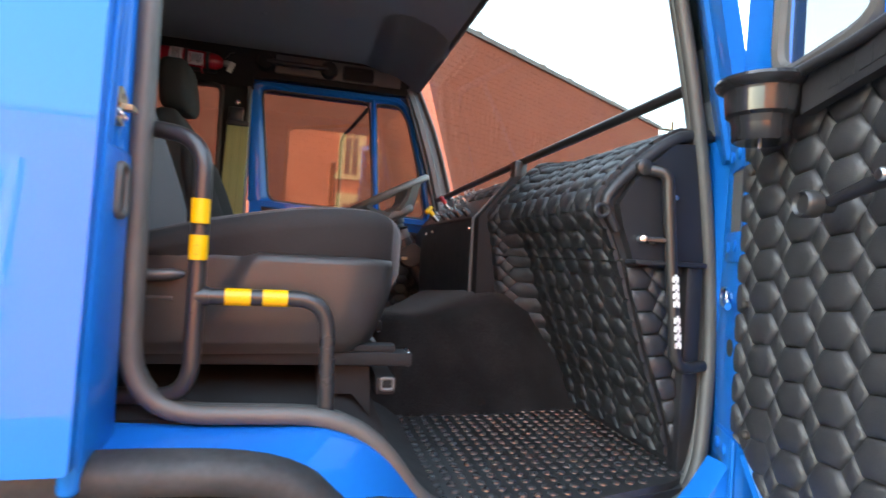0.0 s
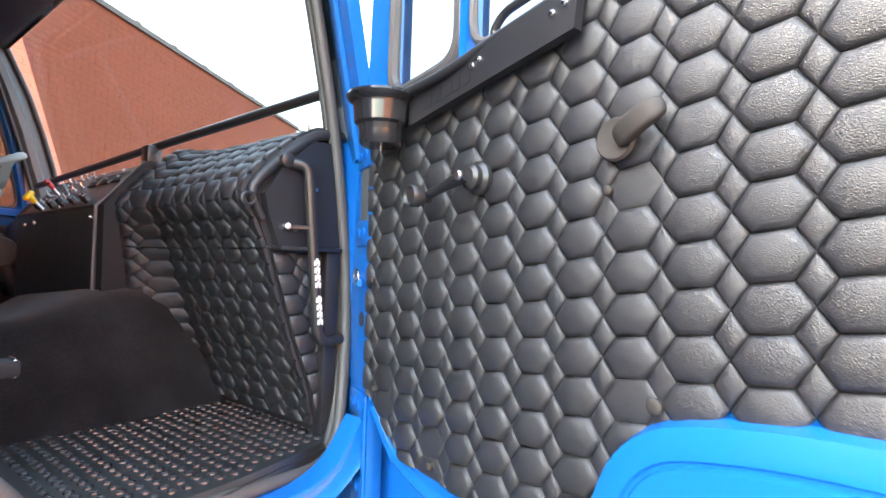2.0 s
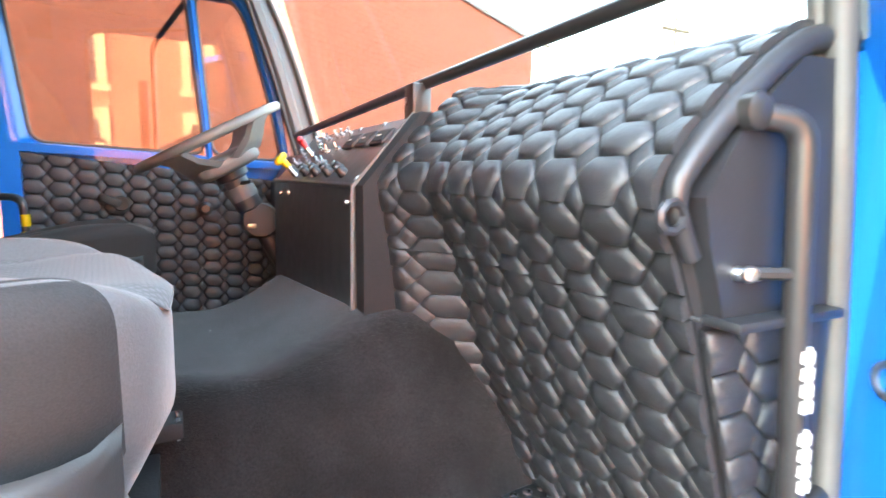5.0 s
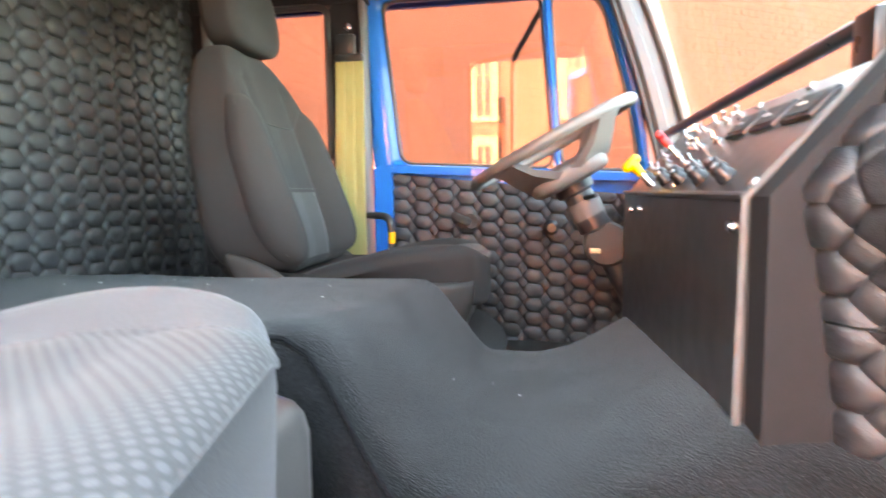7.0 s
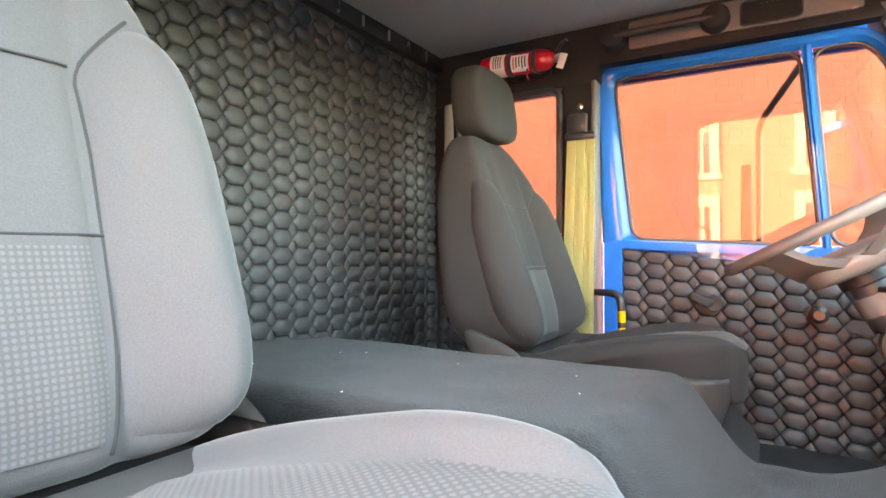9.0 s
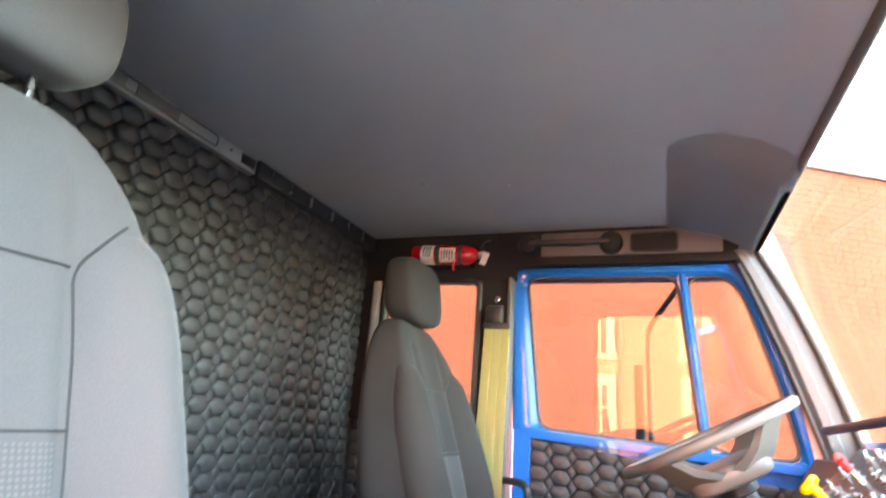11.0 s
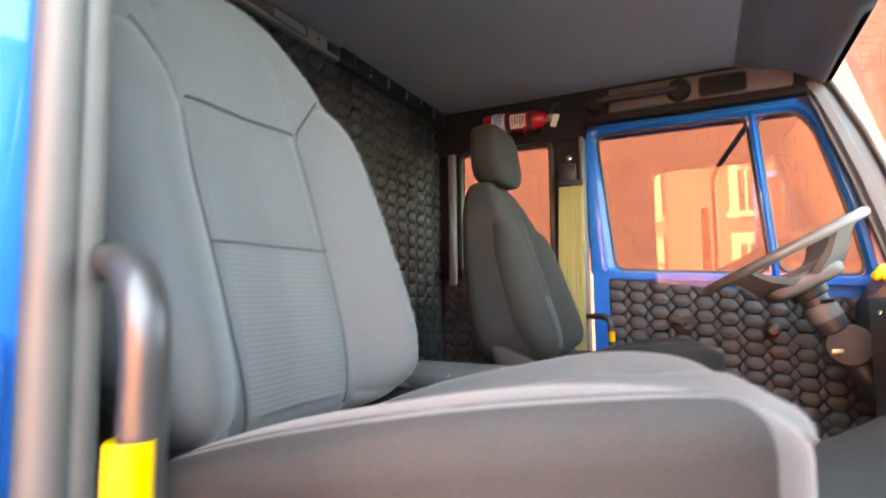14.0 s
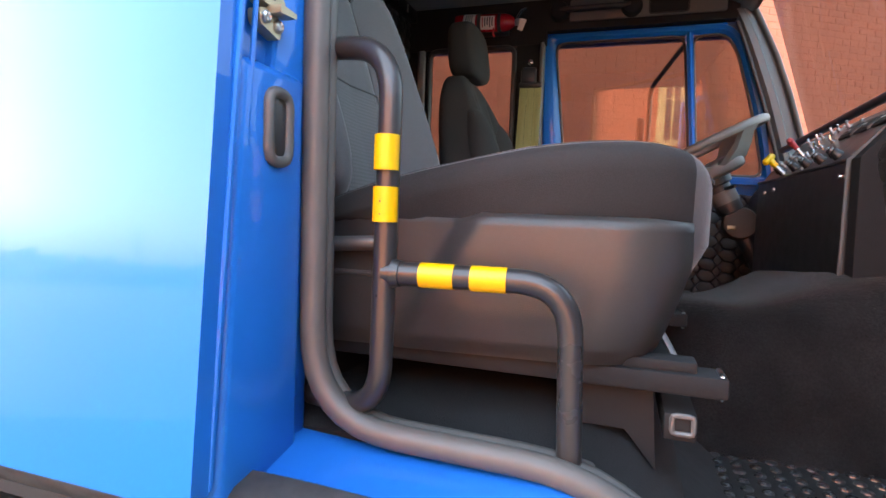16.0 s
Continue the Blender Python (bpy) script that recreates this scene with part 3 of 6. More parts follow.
grommet = thing("pillar_grommet", (-0.232, 0.784, 1.84), "grey rubber framed oblong recess in the blue pillar", "grommet")
part("rim", bm, SEAL, grommet)
part("recess", box(bmesh.new(), -0.236, -0.2315, 0.778, 0.806, 1.92, 1.98, 0.002), BLACK_PLASTIC, grommet, "dark recess floor")
latch = thing("striker_plate", (-0.245, 0.78, 2.05), "yellow zinc plated door striker plate with two bolts", "striker")
plate = prism(bmesh.new(), rounded([(0.757, 2.054), (0.762, 2.078), (0.775, 2.080), (0.803, 2.066), (0.803, 2.050)], 0.005, 3), -0.25, -0.231, "x")
part("upper_plate", plate, BRASS, latch)
part("lower_plate", prism(bmesh.new(), rounded([(0.754, 2.046), (0.757, 2.030), (0.797, 2.020), (0.802, 2.040), (0.78, 2.052)], 0.005, 3), -0.25, -0.234, "x"), BRASS, latch)
part("striker_wedge", prism(bmesh.new(), rounded([(0.772, 2.044), (0.806, 2.046), (0.806, 2.052), (0.772, 2.054)], 0.002, 2), -0.236, -0.216, "x"), BRASS, latch)
for y, z in ((0.766, 2.039), (0.792, 2.035)):
    part("bolt", lathe(bmesh.new(), [(0.0075, 0), (0.0072, 0.004), (0.005, 0.006), (0.004, 0.003)], 14, axis_pose((-0.2345, y, z), (1, 0, 0))), STEEL, latch)
part("plate_hole", lathe(bmesh.new(), [(0.0055, 0), (0.0055, 0.0006)], 14, axis_pose((-0.2312, 0.779, 2.066), (1, 0, 0))), DARK_INK, latch, "dark round hole")
for ob in latch.children:
    inv = ob.matrix_world.inverted()
    for v in ob.data.vertices:
        w = ob.matrix_world @ v.co
        v.co = inv @ Vector((-0.24 + 0.75 * (w.x + 0.24), 0.786 + 0.72 * (w.y - 0.782), 2.052 + 0.78 * (w.z - 2.05)))

# sill: flat over the wheel arch, then down in front of it
ARCH = [(-0.36, 1.622), (-0.19, 1.622), (-0.087, 1.62), (-0.005, 1.608), (0.068, 1.565), (0.135, 1.495), (0.185, 1.415), (0.205, 1.36)]
SILL_TOP = [(-0.30, 1.645), (-0.12, 1.635), (0.05, 1.635), (0.12, 1.60), (0.18, 1.525), (0.23, 1.475), (0.30, 1.455)]


def resampled(pts, n):
    """n points at even steps along a rounded version of a path."""
    pts = [p for p in rounded([(*p, 0) for p in pts], 0.06, 5, False)]
    at = [0.0]
    for a, b in zip(pts, pts[1:]):
        at.append(at[-1] + (b - a).length)
    return [(float(np.interp(at[-1] * i / (n - 1), at, [p.x for p in pts])), float(np.interp(at[-1] * i / (n - 1), at, [p.y for p in pts]))) for i in range(n)]


top = resampled(SILL_TOP, 34) + resampled([(0.30, 1.455), (0.60, 1.455), (0.66, 1.48), (0.72, 1.56)], 16)[1:]
low = resampled(ARCH, 34) + resampled([(0.205, 1.36), (0.26, 1.38), (0.45, 1.40), (0.64, 1.41), (0.74, 1.49)], 16)[1:]
bm = bmesh.new()
rows = []
for (tx, tz), (ax, az) in zip(top, low):
    out = 0.075 * min(max((ax - 0.2) / 0.25, 0), 1)
    rows.append([bm.verts.new(p) for p in ((tx, YI0 + 0.03, tz), (tx, 0.842, tz), (tx * 0.96 + ax * 0.04, 0.832, tz * 0.93 + az * 0.07), (ax * 0.88 + tx * 0.12, Y0 + 0.064 + out, az * 0.88 + tz * 0.12), (ax, Y0 + 0.056 + out, az), (ax, YI0 + 0.03, az))])
for a, b in zip(rows, rows[1:]):
    for i in range(6):
        bm.faces.new((a[i], a[(i + 1) % 6], b[(i + 1) % 6], b[i]))
bm.faces.new(rows[0])
bm.faces.new(rows[-1][::-1])
solid("sill", bm, BLUE, "blue painted door sill curving over the wheel arch", "sill", "structure", angle=50)
edge = resampled([(-0.8, 1.63), (-0.36, 1.634), (-0.19, 1.636), (-0.087, 1.634), (-0.005, 1.62), (0.062, 1.573), (0.127, 1.502), (0.177, 1.42), (0.195, 1.36)], 44)
bm = bmesh.new()
rows = []
for i, (x, z) in enumerate(edge):
    d = Vector(edge[min(i + 1, 43)]) - Vector(edge[max(i - 1, 0)])
    nx, nz = d.y / d.length, -d.x / d.length
    wob = 0.003 * noise.noise(Vector((x * 9, z * 9, 1)))
    rows.append([bm.verts.new((x + nx * o, y + wob, z + nz * o)) for o, y in ((-0.004, Y0 + 0.075), (0.0, Y0 + 0.05), (0.008, Y0 + 0.038), (0.022, Y0 + 0.034), (0.042, Y0 + 0.044), (0.056, Y0 + 0.075), (0.056, Y0 + 0.10))])
for a, b in zip(rows, rows[1:]):
    for k in range(6):
        bm.faces.new((a[k], a[k + 1], b[k + 1], b[k]))
bmesh.ops.solidify(bm, geom=bm.faces[:], thickness=0.004)
solid("arch_flange", bm, DUSTY_RUBBER, "dusty black rubber lip of the wheel arch below the sill", "wheel arch", "structure", angle=60)

# front pillar of the passenger side, with hinge pockets
pillar = thing("pillar_right_front", (0.76, 0.9, 1.4), "blue painted front door pillar with bolted hinges", "pillar", kind="structure")
part("jamb", box(bmesh.new(), 0.752, 0.80, 0.812, 0.99, 1.33, 2.17, 0.008), BLUE, pillar)
part("inner_return", box(bmesh.new(), 0.80, 0.84, 0.94, 1.0, 1.40, 2.17, 0.01), BLACK_PLASTIC, pillar, "black inner face of the pillar")
bm = prism(bmesh.new(), [(0.765, 2.16), (0.83, 2.16), (0.625, 2.93), (0.58, 2.93)], 0.955, 0.99)
part("screen_pillar", bm, PILLAR, pillar, "grey painted windshield pillar")
bm = bmesh.new()
rows = []
for z in (2.10, 2.17, 2.93):
    k = -0.244 * (z - 2.12)
    rows.append([bm.verts.new((x + k, y, z)) for x, y in ((0.782, 0.972), (0.752, 0.918), (0.744, 0.914), (0.738, 0.900), (0.742, 0.892), (0.722, 0.842), (0.752, 0.836), (0.815, 0.972))])
for a, b in zip(rows, rows[1:]):
    for i in range(8):
        bm.faces.new((a[i], a[(i + 1) % 8], b[(i + 1) % 8], b[i]))
bm.faces.new(rows[0])
bm.faces.new(rows[-1][::-1])
part("outer_pillar", bm, BLUE, pillar)
bm = bmesh.new()
for z in (2.02, 1.50):
    box(bm, 0.743, 0.756, 0.825, 0.905, z + 0.055, z + 0.11, 0.005)
    box(bm, 0.743, 0.756, 0.825, 0.905, z - 0.11, z - 0.055, 0.005)
    for dz in (0.082, -0.082):
        for y in (0.85, 0.885):
            lathe(bm, [(0.011, 0), (0.010, 0.004), (0.005, 0.006)], 12, axis_pose((0.743, y, z + dz), (-1, 0, 0)))
    box(bm, 0.744, 0.756, 0.812, 0.83, z - 0.11, z + 0.11, 0.006)
part("hinge", bm, BLUE, pillar)
bm = bmesh.new()
for z in (2.02, 1.50):
    box(bm, 0.7485, 0.7525, 0.84, 0.89, z - 0.055, z + 0.055)
part("hinge_pocket", bm, TRIM_GREY, pillar, "dull grey hinge pocket")
part("ring", tube(bmesh.new(), [(0.748, 0.905 + 0.016 * math.cos(a * 0.524), 1.845 + 0.016 * math.sin(a * 0.524)) for a in range(12)], 0.004, 8, closed=True), STEEL, pillar, "bright ring of the door stay")
part("stay_arm", tube(bmesh.new(), [(0.75, 0.90, 1.838), (0.735, 0.85, 1.835), (0.72, 0.81, 1.835)], 0.007, 8), BLUE, pillar)
part("hole", lathe(bmesh.new(), [(0.016, 0), (0.016, 0.0015)], 18, axis_pose((0.752, 0.867, 1.756), (-1, 0, 0))), DARK_INK, pillar, "round black hole")

# the jamb stands askew, its inner edge further forward
for ob in pillar.children:
    if ob.name.split(".")[0] in ("jamb", "hinge", "hinge_pocket", "ring", "stay_arm", "hole"):
        inv = ob.matrix_world.inverted()
        for v in ob.data.vertices:
            w = ob.matrix_world @ v.co
            w.x += (w.y - 0.867) * 0.5 - 0.009
            v.co = inv @ w

# tube-like edge seal round the passenger opening
path = rounded([(-0.225, 0.852, 2.72), (-0.232, 0.852, 2.14), (-0.228, 0.852, 1.655), (0.09, 0.852, 1.648), (0.21, 0.852, 1.478), (0.45, 0.856, 1.476), (0.735, 0.925, 1.445), (0.79, 0.965, 1.772), (0.738, 0.968, 2.17), (0.577, 0.972, 2.83)],
               [0.06, 0.3, 0.10, 0.10, 0.09, 0.15, 0.11, 0.3, 0.3, 0.06], 8)
door_seal = thing("door_seal", (0.2, 0.852, 1.46), "thick grey rubber edge seal round the open doorway", "seal", kind="structure")
part("seal_bulb", tube(bmesh.new(), path, 0.0135, 14, closed=True), SEAL, door_seal)
part("seal_lip", tube(bmesh.new(), [p + Vector((0, 0.018, 0)) for p in path], 0.0115, 10, closed=True), SEAL, door_seal, "grey inner lip")
bm = prism(bmesh.new(), [(-0.3, 2.735), (0.56, 2.735), (0.53, 2.93), (-0.3, 2.93)], Y0 + 0.12, YI0 + 0.02)
solid("wall_right_top", bm, BLUE, "blue roof side above the doorway", "wall", "structure")

# ---- driver side wall ----
bm = box(bmesh.new(), XR, -0.33, YI1 - 0.01, YI1 + 0.02, 1.5, 2.09)
wall_l = thing("wall_left_rear", (-0.65, YI1, 1.5), "black trimmed rear quarter of the driver side", "wall", kind="structure")
part("lower_wall", bm, VINYL_PLAIN, wall_l)
bm = quilt(bmesh.new(), XR + 0.03, -0.40, 1.62, 2.08, lambda u, v, h: Vector((u, YI1 - 0.012 - h, v)), 0.009, rng=9)
part("padding", bm, VINYL, wall_l, "black hexagon-quilted vinyl")
part("upper_wall", prism(bmesh.new(), [(XR, 2.655), (-0.31, 2.655), (-0.31, 2.713), (0.46, 2.713), (0.50, 2.93), (XR, 2.93)], YI1 - 0.03, YI1 + 0.02), BLACK_MATT, wall_l)
part("rear_post", box(bmesh.new(), XR, -0.865, YI1 - 0.03, YI1 + 0.02, 2.09, 2.655, 0.008), BLACK_MATT, wall_l)
part("bright_post", box(bmesh.new(), -0.925, -0.885, YI1 - 0.05, YI1 - 0.028, 2.06, 2.655, 0.012, 3), RAIL_GREY, wall_l, "pale grey window trim strip")
part("belt_post", box(bmesh.new(), -0.445, -0.325, YI1 - 0.035, YI1 + 0.02, 1.5, 2.66, 0.012, 3), BLACK_MATT, wall_l)
part("post_edge", box(bmesh.new(), -0.334, -0.316, YI1 - 0.05, YI1 + 0.03, 1.5, 2.66, 0.006, 3), TRIM_GREY, wall_l, "pale grey edge strip")
part("skin", box(bmesh.new(), XR - 0.06, -0.34, Y1 - 0.02, Y1, 1.42, 2.1), BLUE, wall_l)
part("skin_above", box(bmesh.new(), XR - 0.06, 0.56, Y1 - 0.02, Y1, 2.68, 2.93), BLUE, wall_l)
win = thing("window_1", (-0.65, YI1, 2.09), "narrow quarter window with rounded black rubber frame", "window", kind="structure")
part("window_frame", tube(bmesh.new(), rounded([(-0.865, YI1 - 0.03, 2.11), (-0.452, YI1 - 0.03, 2.11), (-0.452, YI1 - 0.03, 2.65), (-0.865, YI1 - 0.03, 2.65)], 0.045, 5), 0.012, 8, closed=True), RUBBER, win)
ob = part("pane", box(bmesh.new(), -0.865, -0.45, YI1, YI1 + 0.004, 2.10, 2.65), GLASS, win)
def post_inner(z):
    return float(np.interp(z, (2.05, 2.178, 2.387, 2.65, 2.72, 2.80), (0.665, 0.633, 0.574, 0.484, 0.455, 0.41)))


def post_outer(z):
    return float(np.interp(z, (2.05, 2.225, 2.406, 2.561, 2.738, 2.80), (0.768, 0.722, 0.668, 0.612, 0.530, 0.497)))


ZS = [2.05 + 0.05 * i for i in range(15)]
post = thing("pillar_left_front", (0.66, YI1, 2.05), "grey painted windshield pillar on the driver side", "pillar", kind="structure")
bm = bmesh.new()
rows = []
for z in ZS:
    a, b = post_inner(z), post_outer(z)
    m = a + 0.36 * (b - a)
    rows.append([bm.verts.new((x, y, z)) for x, y in ((a, 2.955), (a + 0.006, 2.905), (m - 0.014, 2.889), (m + 0.012, 2.889), (m + 0.018, 2.899), (b - 0.006, 2.905), (b, 2.95), (b, 3.03), (a, 3.03))])
for a, b in zip(rows, rows[1:]):
    for k in range(9):
        bm.faces.new((a[k], a[(k + 1) % 9], b[(k + 1) % 9], b[k]))
bm.faces.new(rows[0])
bm.faces.new(rows[-1][::-1])
part("post", bm, PILLAR, post, angle=25)
part("inner_seal", tube(bmesh.new(), [(post_inner(z), 2.902, z) for z in ZS[:-1]], 0.008, 10), RUBBER, post, "black rubber door seal")
part("outer_seal", tube(bmesh.new(), [(post_outer(z), 2.898, z) for z in ZS], 0.011, 10), SEAL, post, "grey brown rubber windshield seal")
bm = box(bmesh.new(), XR, 0.80, YI1 - 0.0, YI1 + 0.13, 1.3, 1.47)
solid("sill_left", bm, BLUE, "blue sill of the driver side", "sill", "structure")

# windshield and its lower bar
windshield = thing("windshield", (0.75, 1.9, 2.15), "large flat clear windshield", "window", kind="structure")
bm = prism(bmesh.new(), [(0.775, 2.14), (0.781, 2.14), (0.565, 2.86), (0.559, 2.86)], 0.94, 2.90)
ob = part("pane", bm, SCREEN_GLASS, windshield)
ob.visible_shadow = False
bm = bmesh.new()
tube(bm, [(0.725, 0.97, 2.258), (0.69, 1.8, 2.222), (0.645, 2.84, 2.17)], 0.0125, 10)
part("lower_bar", bm, POWDER, windshield, "slim black bar across the lower windshield")
part("bar_post", box(bmesh.new(), 0.655, 0.70, 1.76, 1.81, 2.12, 2.222, 0.006), POWDER, windshield, "short black post of the bar")


# ---- doors ----
def door(name, m, s, label, handles):
    """A cab door in its own axes: x from the hinge to the latch, y into the cab times s, z up."""
    d = thing(name, m.translation, label, "door", kind="structure")

    def P(p):
        return m @ Vector((p[0], s * p[1], p[2]))

    def slab(outline, lo, hi, bm=None, holes=()):
        bm = bm or bmesh.new()
        a = [bm.verts.new(P((u, lo, z))) for u, z in outline]
        b = [bm.verts.new(P((u, hi, z))) for u, z in outline]
        bm.faces.new(a)
        bm.faces.new(b[::-1])
        k = len(outline)
        for i in range(k):
            bm.faces.new((a[i], a[(i + 1) % k], b[(i + 1) % k], b[i]))
        return bm

    def path(pts, w):
        return [P((p[0], w, p[1])) for p in pts]

    sill0, rise, pad_rise, pad_top = handles["sill"]
    SILL = lambda u: sill0 + rise * u
    arch = [(0.49, 1.44), (0.527, 1.575), (0.562, 1.645), (0.607, 1.692), (0.667, 1.716), (0.72, 1.722), (0.95, 1.73)]
    body = ([(0.0, 1.575), (0.063, 1.50), (0.16, 1.465), (0.28, 1.466), (0.42, 1.45)] if handles["arch"] else [(0.0, 1.40), (0.42, 1.40)]) + arch + [(0.95, SILL(0.95)), (0.0, SILL(0))]
    part("door_skin", slab(body, -0.115, -0.02), BLUE, d)
    # flange round the padding
    bm = bmesh.new()
    slab([(0.93, 1.50 if not handles["arch"] else 1.72), (0.99, 1.50 if not handles["arch"] else 1.72), (0.99, SILL(0.95)), (0.93, SILL(0.95))], -0.03, 0.006, bm)
    slab([(0.0, SILL(0) - handles["band"]), (0.95, SILL(0.95) - handles["band"]), (0.95, SILL(0.95) + 0.006), (0.0, SILL(0) + 0.006)], -0.03, 0.004, bm)
    slab([(-0.02, 1.60), (0.035, 1.60), (0.035, 2.10), (-0.02, 2.10)], -0.05, -0.018, bm)
    part("flange", bm, BLUE, d)
    bm = bmesh.new()
    tube(bm, [Vector(p) for p in path(rounded([(0.0, 1.59, 0), (0.063, 1.515, 0), (0.17, 1.478, 0), (0.42, 1.465, 0)], 0.05, 4, False), -0.028)], 0.016, 8)
    part("lower_edge", bm, BLUE, d)
    arch3 = [p for p in rounded([(0.47, 1.38, 0), (0.50, 1.48, 0), (0.575, 1.69, 0), (0.73, 1.725, 0), (1.0, 1.735, 0)], [0, 0.08, 0.14, 0.1, 0], 6, False)]
    bm = bmesh.new()
    rows = []
    for p, q in zip(arch3, arch3[1:] + arch3[-1:]):
        t = (q - p) if (q - p).length else (p - arch3[-2])
        nrm = Vector((t.y, -t.x, 0)).normalized()
        rows.append([bm.verts.new(P((p.x + nrm.x * o, w, p.y + nrm.y * o))) for o, w in ((-0.012, -0.01), (-0.006, 0.012), (0.012, 0.018), (0.026, 0.019), (0.029, 0.0145), (0.033, 0.0145), (0.036, 0.02), (0.062, 0.021), (0.068, 0.014), (0.085, -0.02), (0.085, -0.12))])
    for a, b in zip(rows, rows[1:]):
        for j in range(len(a) - 1):
            bm.faces.new((a[j], a[j + 1], b[j + 1], b[j]))
    if handles["arch"]:
        part("arch_flange", bm, BLUE, d, "blue pressed wheel arch flange")
    else:
        bm.free()

    def inside(u, v):
        v += pad_rise * u
        if v < 1.45 or (handles["arch"] and v < max(1.605 - u * 0.762, 1.527 - u * 0.065) - 0.04):
            return False
        for (u0, v0), (u1, v1) in zip(arch, arch[1:]) if handles["arch"] else ():
            if u0 <= u <= u1 and v < v0 + (v1 - v0) * (u - u0) / (u1 - u0) - 0.004:
                return False
        return True

    bm = quilt(bmesh.new(), handles["near"], 0.935, 1.36, pad_top, lambda u, v, h: P((u, h - 0.013, v + pad_rise * u)), 0.0098, inside, rng=11, dents=[(a, c - pad_rise * a, r) for a, c, r in handles["dents"]], pu=handles["grid"][0], pv=handles["grid"][1], ou=handles["grid"][2], ov=handles["grid"][3])
    if handles["arch"]:
        for (u0, z0), (u1, z1) in (((0.012, 1.597), (0.113, 1.52)), ((0.113, 1.52), (0.36, 1.504))):
            a, b, c = P((u0, 0, z0)), P((u1, 0, z1)), P((u0, 1, z0))
            nrm = (b - a).cross(c - a).normalized()
            if nrm.z > 0:
                nrm = -nrm
            bmesh.ops.bisect_plane(bm, geom=bm.verts[:] + bm.edges[:] + bm.faces[:], plane_co=a, plane_no=nrm, clear_outer=True)
    pad = part("door_padding", bm, VINYL, d, "black hexagon-quilted vinyl door padding", angle=60)
    # window frame, post and panes
    zt = 2.675
    bm = bmesh.new()
    if handles["arch"]:
        slab([(-0.04, SILL(0) - 0.005), (0.034, SILL(0.03) - 0.005), (0.036, zt), (-0.02, zt + 0.04)], -0.06, -0.005, bm)
        slab([(0.90, SILL(0.9)), (0.985, SILL(0.95)), (0.99, zt + 0.04), (0.945, zt + 0.04)], -0.06, -0.005, bm)
        slab([(-0.02, zt), (0.97, zt), (0.99, zt + 0.045), (-0.02, zt + 0.045)], -0.06, -0.005, bm)
        slab([(0.252, SILL(0.25)), (0.268, SILL(0.27)), (0.27, zt + 0.01), (0.254, zt + 0.01)], -0.055, -0.003, bm)
    else:
        # one pressed frame round both panes, with rounded upper corners
        outer = rounded([(1.0, SILL(1.0) - 0.004, 0), (1.018, zt + 0.032, 0), (0.240, zt + 0.034, 0), (0.172, 2.60, 0), (0.092, 2.32, 0), (0.052, SILL(0.05) - 0.004, 0)], [0.01, 0.06, 0.07, 0.1, 0.1, 0.01], 6)
        inner = rounded([(0.900, SILL(0.9) + 0.014, 0), (0.965, zt - 0.003, 0), (0.262, zt - 0.006, 0), (0.214, 2.60, 0), (0.135, 2.32, 0), (0.086, SILL(0.08) + 0.014, 0)], [0.03, 0.05, 0.05, 0.1, 0.1, 0.03], 6)
        rings = [[bm.verts.new(P((p.x + (q.x - p.x) * k, w, p.y + (q.y - p.y) * k))) for p, q in zip(outer, inner)] for k, w in ((0, -0.06), (0, -0.012), (0.12, -0.003), (0.6, -0.003), (0.8, -0.012), (0.9, -0.02), (1, -0.022), (1, -0.06))]
        for a, b in zip(rings, rings[1:] + rings[:1]):
            for i in range(len(a)):
                j = (i + 1) % len(a)
                bm.faces.new((a[i], a[j], b[j], b[i]))
        slab([(0.342, SILL(0.34)), (0.364, SILL(0.37)), (0.416, zt + 0.005), (0.390, zt + 0.005)], -0.055, -0.008, bm)
        tube(bm, path([(0.353, SILL(0.34)), (0.403, zt + 0.005)], -0.008), 0.006, 8)
    part("window_frame", bm, BLUE, d)
    bm = bmesh.new()
    rear_pane = [(0.368, SILL(0.37) + 0.016), (0.900, SILL(0.9) + 0.014), (0.962, zt - 0.006), (0.420, zt - 0.006)]
    quarter_pane = [(0.088, SILL(0.08) + 0.016), (0.340, SILL(0.34) + 0.016), (0.386, zt - 0.008), (0.262, zt - 0.008), (0.214, 2.60), (0.135, 2.32)]
    if handles["arch"]:
        rear_pane = [(0.276, SILL(0.28) + 0.018), (0.898, SILL(0.9) + 0.016), (0.945, zt - 0.004), (0.278, zt - 0.004)]
        quarter_pane = [(0.045, SILL(0.04) + 0.018), (0.244, SILL(0.24) + 0.018), (0.246, zt - 0.004), (0.047, zt - 0.004)]
    for o in (rear_pane, quarter_pane):
        tube(bm, path(rounded([(*p, 0) for p in o], 0.05, 4), -0.012 if handles["arch"] else -0.024), 0.013 if handles["arch"] and o is quarter_pane else 0.008 if handles["arch"] else 0.006, 8, closed=True)
    part("glazing_seal", bm, SEAL if handles["arch"] else RUBBER, d)
    for o in (rear_pane, quarter_pane):
        bm = bmesh.new()
        tilt = handles["tilt"]
        near, far = ([bm.verts.new(P((u, w + tilt * (z - 2.37), z))) for u, z in o] for w in (-0.036, -0.032))
        bm.faces.new(near)
        bm.faces.new(far[::-1])
        for i in range(len(o)):
            j = (i + 1) % len(o)
            bm.faces.new((near[i], near[j], far[j], far[i]))
        part("pane", bm, GLASS, d)
    # window crank, with a round boss
    u, z = handles["crank"]
    bm = bmesh.new()
